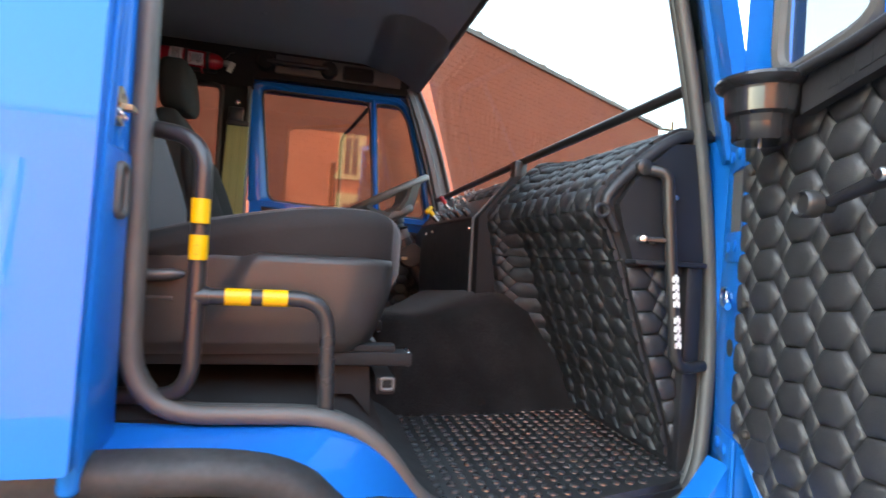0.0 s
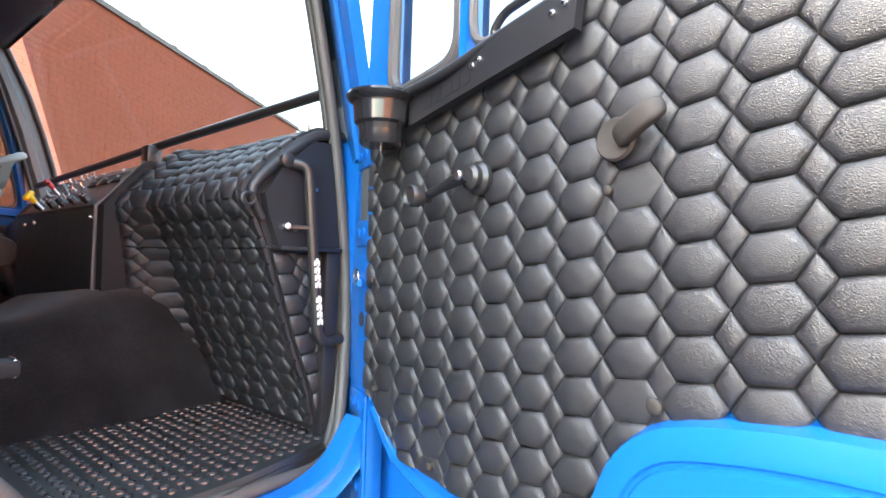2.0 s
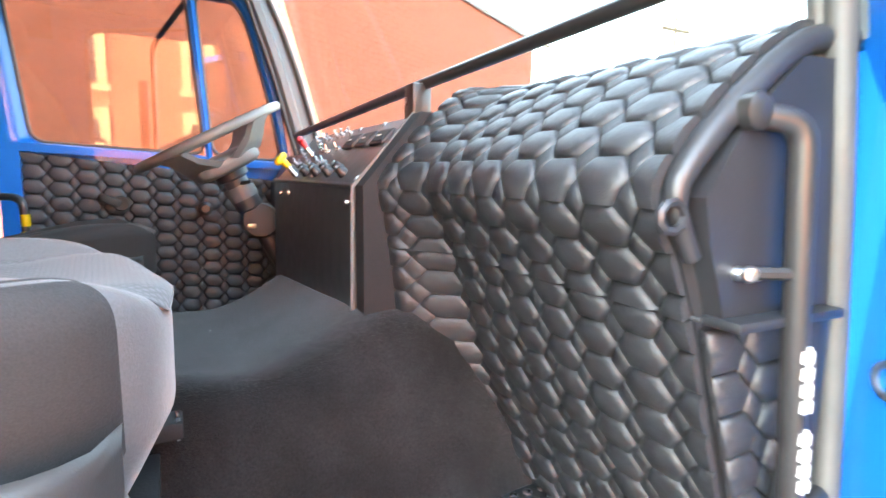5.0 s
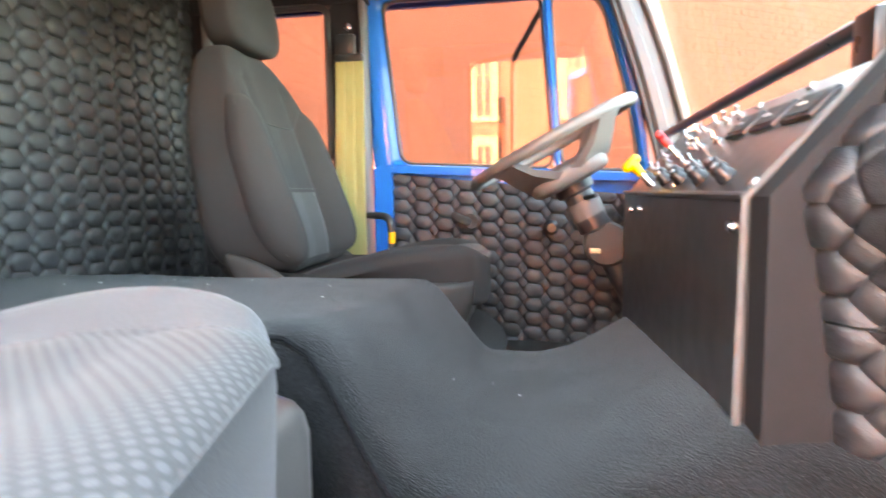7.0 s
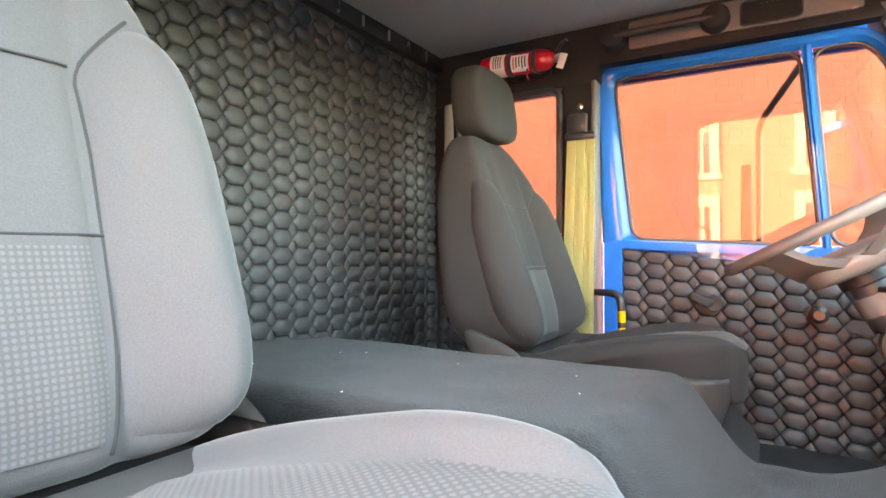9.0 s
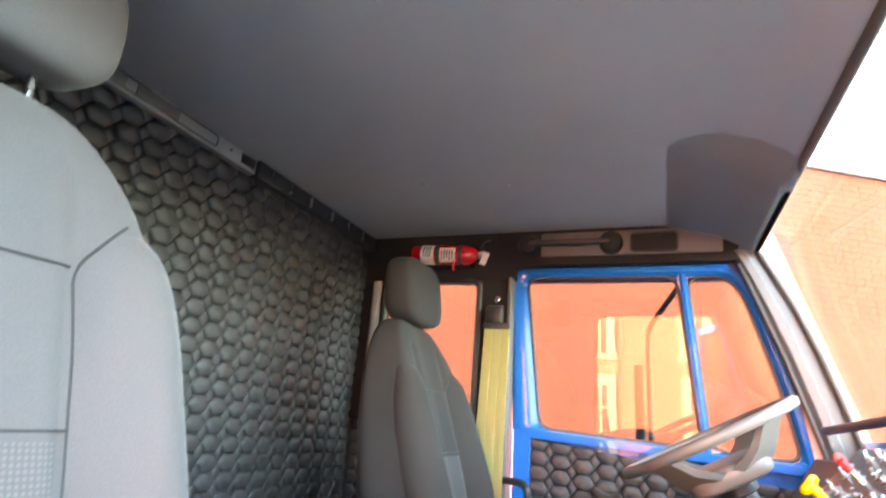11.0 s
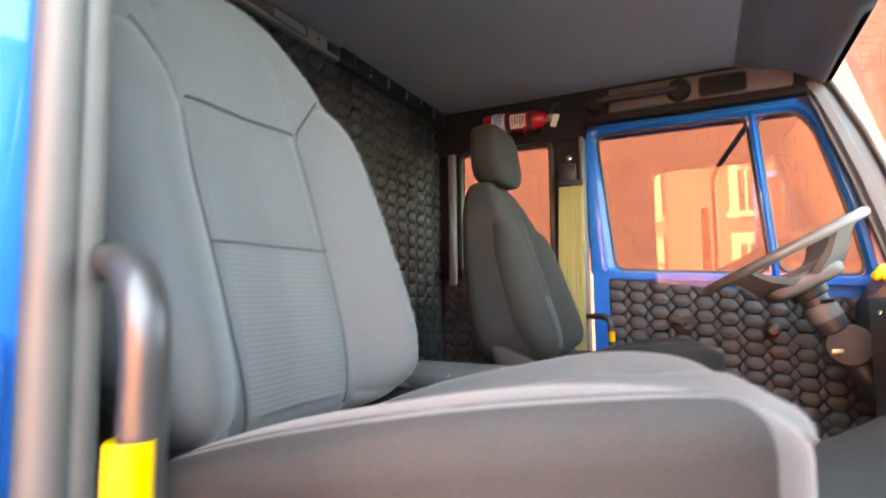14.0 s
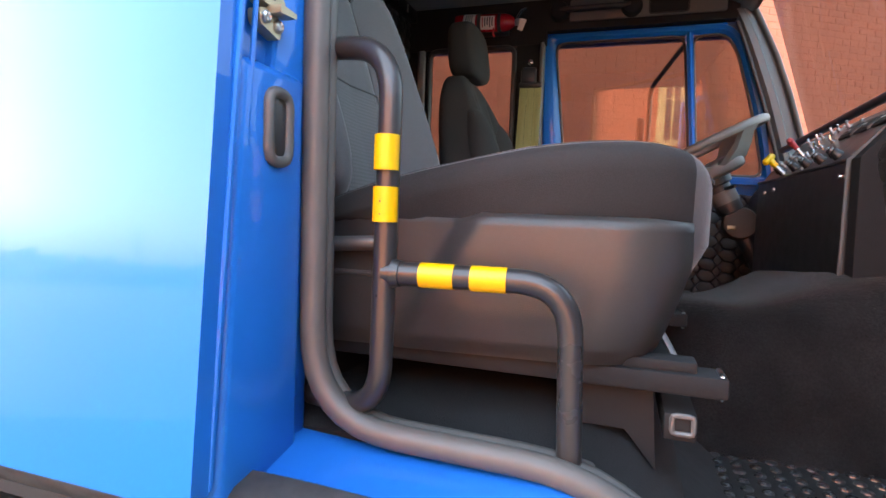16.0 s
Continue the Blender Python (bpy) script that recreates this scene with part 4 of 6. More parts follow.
    lathe(bm, [(0.026, -0.002), (0.026, 0.006), (0.02, 0.012), (0.02, 0.022), (0.014, 0.027)], 18, axis_pose(P((u, 0, z)), P((u, 1, z)) - P((u, 0, z))))
    crank = part("crank_boss", bm, POWDER, d, "black boss of the window winder")
    if handles["arm"]:
        cu, cz = handles["arm"]
        bm = bmesh.new()
        tube(bm, [P((u, 0.03, z)), P(((u + cu) / 2, 0.036, (z + cz) / 2)), P((cu, 0.04, cz))], [0.013, 0.01, 0.009], 10, squash=0.6)
        part("crank_arm", bm, BLACK_PLASTIC, d, "black window winder arm")
        bm = lathe(bmesh.new(), [(0.010, 0.03), (0.011, 0.045), (0.017, 0.05), (0.018, 0.066), (0.015, 0.07), (0.012, 0.066)], 18, axis_pose(P((cu, 0, cz)), P((cu, 1, cz)) - P((cu, 0, cz))))
        part("crank_knob", bm, POWDER, d, "black round winder knob")
        part("crank_screw", screw(bmesh.new(), P((u, 0.043, z)), P((u, 1, z)) - P((u, 0, z)), 0.008, 0.005), STEEL, d)
    # inner latch lever in its cup
    u, z = handles["lever"]
    bm = lathe(bmesh.new(), [(0.026, 0.001), (0.027, 0.007), (0.024, 0.011), (0.014, 0.009), (0.003, 0.0075)], 24, axis_pose(P((u - 0.027, 0, z)), P((u, 1, z)) - P((u, 0, z))))
    part("lever_cup", bm, COLUMN, d, "brown plastic lever cup")
    bm = pillow(bmesh.new(), (0.036, 0.009, 0.0145), (0.55, 0.6), 28, 14, lambda p: P((u + 0.008 + 0.9 * p.x - 0.43 * p.z * (1 - 6 * p.x), 0.022 + p.y - 6 * (p.x - 0.01) ** 2, z + 0.012 + 0.43 * p.x + 0.9 * p.z)))
    part("lever", bm, COLUMN, d, "dark brown plastic inner door lever", angle=70)
    for u, z, big in handles["buttons"]:
        bm = lathe(bmesh.new(), [(0.006 * big, -0.010), (0.0063 * big, -0.003), (0.0045 * big, -0.001), (0.002 * big, -0.0005)], 14, axis_pose(P((u, 0, z)), P((u, 1, z)) - P((u, 0, z))))
        part("button", bm, COLUMN, d, "padding fastener button")
    return d, P, slab


HINGE = (0.70, 0.80)
UX = Vector((-0.197, -0.980, 0))
DM = Matrix(((UX.x, -UX.y, 0, HINGE[0]), (UX.y, UX.x, 0, HINGE[1]), (0, 0, 1, 0), (0, 0, 0, 1)))
HP = dict(tilt=0.0, near=-0.02, arch=True, sill=(2.175, 0.11, 0.125, 2.165), band=0.004, grid=(0.0755, 0.0507, 0.496, 1.7505), crank=(0.314, 2.010), arm=(0.225, 1.984), lever=(0.585, 2.03), buttons=[(0.54, 1.972, 1.0), (0.606, 1.722, 1.5), (0.02, 1.63, 1.1), (0.20, 1.535, 1.1), (0.0, 1.84, 1.0), (0.0, 2.06, 0.9)],
          dents=[(0.545, 1.965, 0.03), (0.606, 1.722, 0.04), (0.03, 1.63, 0.04), (0.20, 1.535, 0.04)])
_, PP, pslab = door("door_1", DM, -1, "open blue cab door with black quilted padding and cup holder", HP)
DM2 = Matrix(((-1, 0, 0, 0.69), (0, -1, 0, YI1), (0, 0, 1, 0), (0, 0, 0, 1)))
HD = dict(tilt=0.045, near=0.004, sill=(2.052, 0.05, 0.1, 1.982), band=0.02, arch=False, grid=(0.0785, 0.05, 0.825, 1.9205), crank=(0.375, 1.885), arm=None, lever=(0.675, 1.905), buttons=[(0.29, 1.83, 1.3), (0.93, 2.06, 1.2)], dents=[(0.375, 1.885, 0.03), (0.29, 1.83, 0.03)])
door("door_2", DM2, 1, "closed blue driver door with black quilted padding", HD)

# shelf bar with cup holder on the open door
shelf = thing("door_shelf", PP((0.4, 0, 2.1)), "black metal door grab bar with a deep cup holder", "cup holder")
BZ = lambda u: 2.092 + 0.17 * u
bm = pslab([(0.15, BZ(0.15)), (0.505, BZ(0.505)), (0.51, BZ(0.51) + 0.055), (0.38, BZ(0.38) + 0.058), (0.28, BZ(0.28) + 0.05), (0.15, BZ(0.15) + 0.06)], 0.006, 0.022)
part("plate", bm, BLACK_PLASTIC, shelf)
bm = bmesh.new()
tube(bm, rounded([PP((0.13, 0.035, 2.172)), PP((0.25, 0.03, 2.18)), PP((0.34, 0.014, BZ(0.34) + 0.06)), PP((0.51, 0.014, BZ(0.51) + 0.058))], 0.05, 5, False), 0.008, 10)
part("rim_roll", bm, BLACK_PLASTIC, shelf)
bm = bmesh.new()
tube(bm, rounded([PP((0.90, -0.01, BZ(0.9) + 0.04)), PP((0.345, -0.012, BZ(0.345) + 0.067)), PP((0.32, -0.012, BZ(0.32) + 0.09)), PP((0.345, -0.012, BZ(0.345) + 0.112)), PP((0.90, -0.01, BZ(0.9) + 0.10))], 0.02, 5, False), 0.007, 10)
part("grab_bar", bm, POWDER, shelf, "slim black grab loop")
bm = lathe(bmesh.new(), [(0.036, 2.085), (0.038, 2.088), (0.040, 2.118), (0.048, 2.124), (0.051, 2.158), (0.061, 2.164), (0.064, 2.170), (0.062, 2.175), (0.054, 2.172), (0.052, 2.16), (0.042, 2.12), (0.036, 2.095), (0.004, 2.093)], 36, Matrix.Translation(PP((0.105, 0.05, 0))))
part("cup_holder", bm, GLOSS_BLACK, shelf, "black stepped round cup holder")
bm = lathe(bmesh.new(), [(0.003, 2.076), (0.003, 2.086)], 8, Matrix.Translation(PP((0.105, 0.05, 0))))
part("cup_screw", bm, STEEL, shelf)
for u, z in ((0.315, BZ(0.315) + 0.035), (0.33, BZ(0.33) + 0.038), (0.47, BZ(0.47) + 0.036), (0.49, BZ(0.49) + 0.04)):
    part("screw", screw(bmesh.new(), PP((u, 0.022, z)), PP((u, 1, z)) - PP((u, 0, z)), 0.0055, 0.004), STEEL, shelf)
# raised maker's mark, as plain bars
bm = bmesh.new()
for k, w in enumerate((0.016, 0.016, 0.020, 0.014, 0.014)):
    u = 0.20 + 0.024 * k
    bm = pslab([(u, BZ(u) + 0.012), (u + w, BZ(u + w) + 0.012), (u + w, BZ(u + w) + 0.034), (u, BZ(u) + 0.034)], 0.0215, 0.0232, bm)
part("embossed_bar", bm, BLACK_PLASTIC, shelf, "low embossed marks on the black plate")

# ---- dashboard ----
DASH = [(0.724, 1.50), (0.70, 1.60), (0.65, 1.72), (0.612, 1.83), (0.588, 1.904), (0.565, 1.955), (0.545, 1.985), (0.535, 2.005), (0.540, 2.027), (0.562, 2.055), (0.605, 2.095), (0.655, 2.135), (0.70, 2.160), (0.75, 2.168), (0.82, 2.168)]
DASH_L = [0.0]
for a, b in zip(DASH, DASH[1:]):
    DASH_L.append(DASH_L[-1] + math.hypot(b[0] - a[0], b[1] - a[1]))


def on_dash(y, v, h):
    v = min(max(v, 0), DASH_L[-1] - 1e-4)
    i = max(k for k in range(len(DASH_L) - 1) if DASH_L[k] <= v)
    t = (v - DASH_L[i]) / (DASH_L[i + 1] - DASH_L[i])
    (x0, z0), (x1, z1) = DASH[i], DASH[i + 1]
    d = Vector((x1 - x0, 0, z1 - z0)).normalized()
    n = Vector((-d.z, 0, d.x))
    x, z = x0 + (x1 - x0) * t, z0 + (z1 - z0) * t
    # swept back to meet the instrument panel
    b = min(max((y - 1.43) / 0.1, 0), 1)
    b = b * b * (3 - 2 * b) * min(max((z - 1.58) / 0.12, 0), 1)
    x += (0.478 + 0.82 * max(0, z - 2.01) - x) * b * 0.6
    return Vector((x, y, z)) + n * h


dash = thing("dashboard", (0.75, 1.3, 1.5), "black quilted vinyl passenger side of the dashboard", "dashboard")
bm = prism(bmesh.new(), DASH + [(0.82, 1.50)], 0.985, 1.53)
part("dash_body", bm, VINYL_PLAIN, dash)
SEAM_V = DASH_L[4]
bm = quilt(bmesh.new(), 0.985, 1.53, 0.02, SEAM_V - 0.002, lambda u, v, h: on_dash(u, v, h + 0.002), 0.009, rng=21, pu=0.068, pv=0.0436)
part("lower_padding", bm, VINYL, dash, "black hexagon-quilted lower padding", angle=60)
bm = quilt(bmesh.new(), 0.985, 1.53, SEAM_V + 0.002, DASH_L[-1], lambda u, v, h: on_dash(u, v, h + 0.003), 0.010, rng=22, pu=0.068, pv=0.0436)
part("upper_padding", bm, VINYL, dash, "black hexagon-quilted upper padding", angle=60)
part("seam", tube(bmesh.new(), [on_dash(0.975, SEAM_V, 0.003), on_dash(1.2, SEAM_V, 0.003), on_dash(1.43, SEAM_V, 0.003), on_dash(1.52, SEAM_V, 0.002)], 0.0025, 6), SEAM, dash)
# padded roll round the end of the dash, and the plain end panel behind the grab bar
end = [on_dash(0.978, DASH_L[5] + (DASH_L[-1] - DASH_L[5]) * i / 16, -0.006) for i in range(17)]
part("end_roll", tube(bmesh.new(), end, [0.008 + 0.005 * min(i / 5, 1) for i in range(17)], 12), VINYL_PLAIN, dash, "smooth black padded roll round the dash end")
part("end_panel", prism(bmesh.new(), [(0.60, 1.905), (0.575, 1.97), (0.565, 2.01), (0.61, 2.075), (0.68, 2.135), (0.757, 2.14), (0.757, 1.905)], 0.965, 0.99), BLACK_PLASTIC, dash, "plain black end panel")
part("end_ledge", box(bmesh.new(), 0.595, 0.752, 0.945, 0.985, 1.896, 1.906, 0.003), BLACK_PLASTIC, dash)


def dash_edge(z):
    """Where the lower dash face stands at a height."""
    k = max(n for n in range(5) if DASH[n][1] <= max(z, 1.5))
    (x0, z0), (x1, z1) = DASH[k], DASH[k + 1]
    return x0 + (x1 - x0) * (z - z0) / (z1 - z0)


bm = quilt(bmesh.new(), 0.0, 0.12, 1.50, 1.893, lambda u, v, h: Vector((min(dash_edge(v) + u, 0.725), 0.981 - h, v + 0.25 * u * (1.9 - v) / 0.4)), 0.010, rng=25, ou=0.02, ov=1.52, pu=0.068, pv=0.0436)
part("end_padding", bm, VINYL, dash, "black quilted padding folded round the dash end", angle=60)
part("kick_panel", box(bmesh.new(), 0.715, 0.752, 0.955, 0.99, 1.49, 1.90, 0.006), BLACK_PLASTIC, dash)
part("piping_knot", tube(bmesh.new(), [(0.53 + 0.014 * math.cos(a * 0.7), 0.968, 1.995 + 0.012 * math.sin(a * 0.7)) for a in range(9)], 0.004, 6, closed=True), VINYL_PLAIN, dash)
for x, z in ((0.612, 1.945), (0.638, 1.943), (0.685, 2.03), (0.608, 2.083)):
    part("bolt", screw(bmesh.new(), (x, 0.965, z), (0, -1, 0), 0.007, 0.006), STEEL, dash)

grab = thing("grab_handle", (0.67, 0.93, 1.70), "tall black tubular grab handle with worn white lettering", "grab handle")
bm = tube(bmesh.new(), rounded([(0.615, 0.968, 2.08), (0.652, 0.945, 2.075), (0.668, 0.943, 1.90), (0.688, 0.94, 1.70), (0.76, 0.955, 1.705)], [0, 0.035, 0.2, 0.035, 0], 7, False), 0.0115, 14)
part("bar", bm, POWDER, grab)
part("boss", lathe(bmesh.new(), [(0.016, 0), (0.016, 0.012), (0.009, 0.016)], 14, axis_pose((0.61, 0.967, 2.082), (0, -1, 0))), POWDER, grab)
part("bracket", tube(bmesh.new(), [(0.615, 0.966, 1.945), (0.665, 0.94, 1.945)], 0.006, 8), POWDER, grab)
part("bracket_bolt", screw(bmesh.new(), (0.613, 0.955, 1.946), (-0.5, -1, 0), 0.008, 0.006), STEEL, grab)
bm = bmesh.new()
for i, w in enumerate((1, 1, 1, 1, 0, 1, 1, 1, 1)):
    if w:
        z = 1.872 - i * 0.0155
        x = 0.668 + (1.90 - z) * 0.098
        y = 0.9425 - (1.90 - z) * 0.014
        for dx, dz in ((-0.004, 0), (0.004, 0), (0, 0.004)):
            box(bm, x + dx - 0.0016, x + dx + 0.0016, y - 0.0135, y - 0.0075, z + dz - 0.0055, z + dz + 0.0055)
part("lettering", bm, WHITE, grab, "worn white stencil marks")

# driver side instrument panel
panel = thing("instrument_panel", (0.55, 2.0, 1.75), "black brown metal instrument panel crowded with switches", "instrument panel")
PX = [(0.462, 1.72), (0.462, 2.0), (0.475, 2.012), (0.578, 2.128), (0.60, 2.132), (0.80, 2.132), (0.80, 1.6), (0.50, 1.6)]
part("housing", prism(bmesh.new(), PX, 1.572, 2.30), PANEL_METAL, panel)
part("far_housing", prism(bmesh.new(), [(0.55, 1.7), (0.55, 1.98), (0.62, 2.09), (0.80, 2.10), (0.80, 1.6)], 2.30, 2.88), BLACK_PLASTIC, panel)
part("side_plate", prism(bmesh.new(), [(0.470, 1.70), (0.466, 2.005), (0.57, 2.132), (0.80, 2.14), (0.80, 1.6)], 1.53, 1.571), BLACK_MATT, panel, "dull black plain side plate")
part("edge_strip", tube(bmesh.new(), [(0.461, 1.571, 1.72), (0.461, 1.571, 2.003), (0.575, 1.571, 2.134)], 0.004, 8), TRIM_GREY, panel)
part("front_lip", tube(bmesh.new(), [(0.463, 1.575, 2.004), (0.463, 2.30, 2.004)], 0.005, 8), PANEL_METAL, panel)
SL = Vector((0.116, 0, 0.128)).normalized()
SN = Vector((-SL.z, 0, SL.x))


def slope(y, s, h=0.0):
    """A point of the sloping switch plate: y across, s metres up from its lower edge."""
    return Vector((0.473, y, 2.008)) + SL * s + SN * h


for i, y in enumerate((1.66, 1.75, 1.84)):
    bm = bmesh.new()
    m = Matrix(((0, SL.x, SN.x, slope(y, 0.115).x), (1, 0, 0, y), (0, SL.z, SN.z, slope(y, 0.115).z), (0, 0, 0, 1)))
    box(bm, -0.036, 0.036, -0.02, 0.02, -0.002, 0.007, 0.003, m=m)
    g = part("gauge_bezel", bm, BLACK_PLASTIC, panel, "square black gauge bezel")
    part("dial", box(bmesh.new(), -0.027, 0.027, -0.014, 0.014, 0.006, 0.008, m=m), DARK_INK, g)
    part("needle", box(bmesh.new(), -0.002, 0.018, -0.001, 0.002, 0.008, 0.009, m=m), WHITE, g)
rand = random.Random(17)
for i, y in enumerate((1.70, 1.75, 1.80, 1.85, 1.90, 1.95, 2.0, 2.05, 2.12, 2.19)):
    s = 0.02 + 0.012 * (i % 2)
    bm = lathe(bmesh.new(), [(0.0115, 0), (0.011, 0.008), (0.009, 0.011), (0.009, 0.019), (0.005, 0.021)], 14, axis_pose(slope(y, s), SN))
    sw = part("switch", bm, BLACK_PLASTIC, panel, "black rotary switch")
    part("nut", lathe(bmesh.new(), [(0.005, 0.021), (0.005, 0.024)], 8, axis_pose(slope(y, s), SN)), STEEL, sw)
for i in range(20):
    y, s = 1.92 + 0.052 * (i % 7) + rand.uniform(-0.008, 0.008), 0.05 + 0.045 * (i // 7) + rand.uniform(-0.006, 0.006)
    bm = bmesh.new()
    lathe(bm, [(0.008, 0), (0.008, 0.004), (0.004, 0.005), (0.004, 0.012)], 10, axis_pose(slope(y, s), SN))
    sw = part("toggle", bm, STEEL, panel, "bright toggle switch")
    part("toggle_tip", tube(bmesh.new(), [slope(y, s, 0.011), slope(y + rand.uniform(-0.01, 0.01), s + 0.006, 0.019)], [0.002, 0.003], 8), STEEL, sw)
for y, s in ((1.60, 0.01), (1.60, 0.15), (1.72, 0.155), (1.87, 0.155), (1.99, 0.16), (1.93, 0.012)):
    part("screw", screw(bmesh.new(), slope(y, s), SN, 0.0065, 0.005), STEEL, panel)
for y, z in ((1.6, 1.975), (2.1, 1.975), (2.2, 1.97)):
    part("screw", screw(bmesh.new(), (0.462, y, z), (-1, 0, 0), 0.0065, 0.006), STEEL, panel)
for i, y in enumerate((1.96, 2.03, 2.22)):
    part("label_plate", box(bmesh.new(), -0.02, 0.02, -0.006, 0.006, 0, 0.0015, m=Matrix(((0, SL.x, SN.x, slope(y, 0.09).x), (1, 0, 0, y), (0, SL.z, SN.z, slope(y, 0.09).z), (0, 0, 0, 1)))), DARK_INK, panel)


def tee_knob(at, direction, across, material, label, scale=1.0):
    at, direction, across = Vector(at), Vector(direction).normalized(), Vector(across).normalized()
    k = part("pull_stem", tube(bmesh.new(), [at, at + direction * 0.05 * scale], 0.006 * scale, 10), STEEL, panel)
    bm = bmesh.new()
    tube(bm, [at + direction * 0.035 * scale, at + direction * 0.065 * scale], [0.009 * scale, 0.012 * scale], 12)
    c = at + direction * 0.07 * scale
    tube(bm, [c - across * 0.028 * scale, c - across * 0.022 * scale, c + across * 0.022 * scale, c + across * 0.028 * scale], [0.006 * scale, 0.011 * scale, 0.011 * scale, 0.006 * scale], 12)
    part("pull_knob", bm, material, panel, label)


tee_knob(slope(2.09, 0.012), (-0.6, 0.3, 0.7), (0.5, 0.6, 0.5), YELLOW_PLASTIC, "yellow T-shaped parking brake knob", 0.85)
tee_knob(slope(2.11, 0.083), (-0.6, 0.2, 0.75), (0.3, 0.9, -0.1), RED_PLASTIC, "red T-shaped pull knob", 0.75)

# steering wheel: tilted, three thick spokes, on a stout column
WC = Vector((0.302, 2.43, 2.125))
WN = Vector((-0.47, 0, 0.88)).normalized()
WX = Vector((WN.z, 0, -WN.x)).normalized()
WY = Vector((0, 1, 0))
wheel = thing("steering_wheel", (0.45, 2.43, 1.7), "warm grey three-spoke truck steering wheel on its column", "steering wheel")
rim = [WC + (WX * math.cos(a) + WY * math.sin(a)) * 0.212 for a in [2 * math.pi * i / 56 for i in range(56)]]
part("rim", tube(bmesh.new(), rim, 0.0135, 14, closed=True), WHEEL_GREY, wheel)
hubc = WC - WN * 0.085
for deg in (-52, 52, 128, -128):
    a = radians(deg)
    bm = bmesh.new()
    d = WX * math.cos(a) + WY * math.sin(a)
    c = d.cross(WN)
    pts = [(0.0, 0.08, 0.0), (0.06, 0.078, 0.002), (0.11, 0.060, 0.012), (0.16, 0.042, 0.042), (0.19, 0.036, 0.07), (0.21, 0.04, 0.083)]
    rows = []
    for r, w, lift in pts:
        p = hubc + d * r + WN * lift
        rows.append([bm.verts.new(p + c * w * k + WN * t) for k, t in ((-1, 0.002), (-0.7, 0.010), (0.7, 0.010), (1, 0.002), (0.8, -0.012), (-0.8, -0.012))])
    for r0, r1 in zip(rows, rows[1:]):
        for k in range(6):
            bm.faces.new((r0[k], r0[(k + 1) % 6], r1[(k + 1) % 6], r1[k]))
    bm.faces.new(rows[0])
    bm.faces.new(rows[-1][::-1])
    part("spoke", bm, WHEEL_GREY, wheel)
bm = bmesh.new()
MW = Matrix(((WX.x, WY.x, WN.x, hubc.x), (WX.y, WY.y, WN.y, hubc.y), (WX.z, WY.z, WN.z, hubc.z), (0, 0, 0, 1)))
pillow(bm, (0.10, 0.115, 0.03), (0.5, 0.6), 32, 14, lambda p: MW @ p)
part("hub", bm, WHEEL_GREY, wheel)
bm = lathe(bmesh.new(), [(0.05, -0.02), (0.047, -0.05), (0.036, -0.055), (0.036, -0.11), (0.04, -0.112), (0.04, -0.15), (0.03, -0.155), (0.03, -0.42)], 20, axis_pose(hubc, WN))
part("column", bm, BLACK_PLASTIC, wheel, "black steering column")
part("collar", lathe(bmesh.new(), [(0.043, -0.075), (0.043, -0.118)], 20, axis_pose(hubc, WN)), TRIM_GREY, wheel, "grey metal column collar")
HM = axis_pose(hubc - WN * 0.20 + WX * 0.005, (-0.12, -1, 0.12))
bm = lathe(bmesh.new(), [(0.045, -0.04), (0.055, -0.03), (0.056, 0.02), (0.05, 0.034), (0.03, 0.038), (0.004, 0.039)], 24, HM)
part("gear_housing", bm, COLUMN, wheel, "brown round column housing")
hp = HM @ Vector((0, 0, 0.039))
part("housing_plate", box(bmesh.new(), hp.x - 0.04, hp.x - 0.014, hp.y - 0.006, hp.y + 0.002, hp.z - 0.024, hp.z - 0.010, 0.003), BRASS, wheel, "small brass plate")
part("stalk", tube(bmesh.new(), [hubc - WN * 0.07, hubc - WN * 0.075 - WY * 0.09 + WX * 0.03], [0.008, 0.005], 8), BLACK_PLASTIC, wheel, "black column stalk")

# pedals
pedal = thing("brake_pedal", (0.62, 2.5, 1.55), "black hanging brake pedal with rubber pad", "pedal")
part("arm", tube(bmesh.new(), [(0.68, 2.5, 1.85), (0.64, 2.5, 1.68), (0.59, 2.5, 1.60)], 0.009, 8), BLACK_PLASTIC, pedal)
part("pad", box(bmesh.new(), 0.57, 0.60, 2.46, 2.54, 1.56, 1.62, 0.006), RUBBER, pedal)


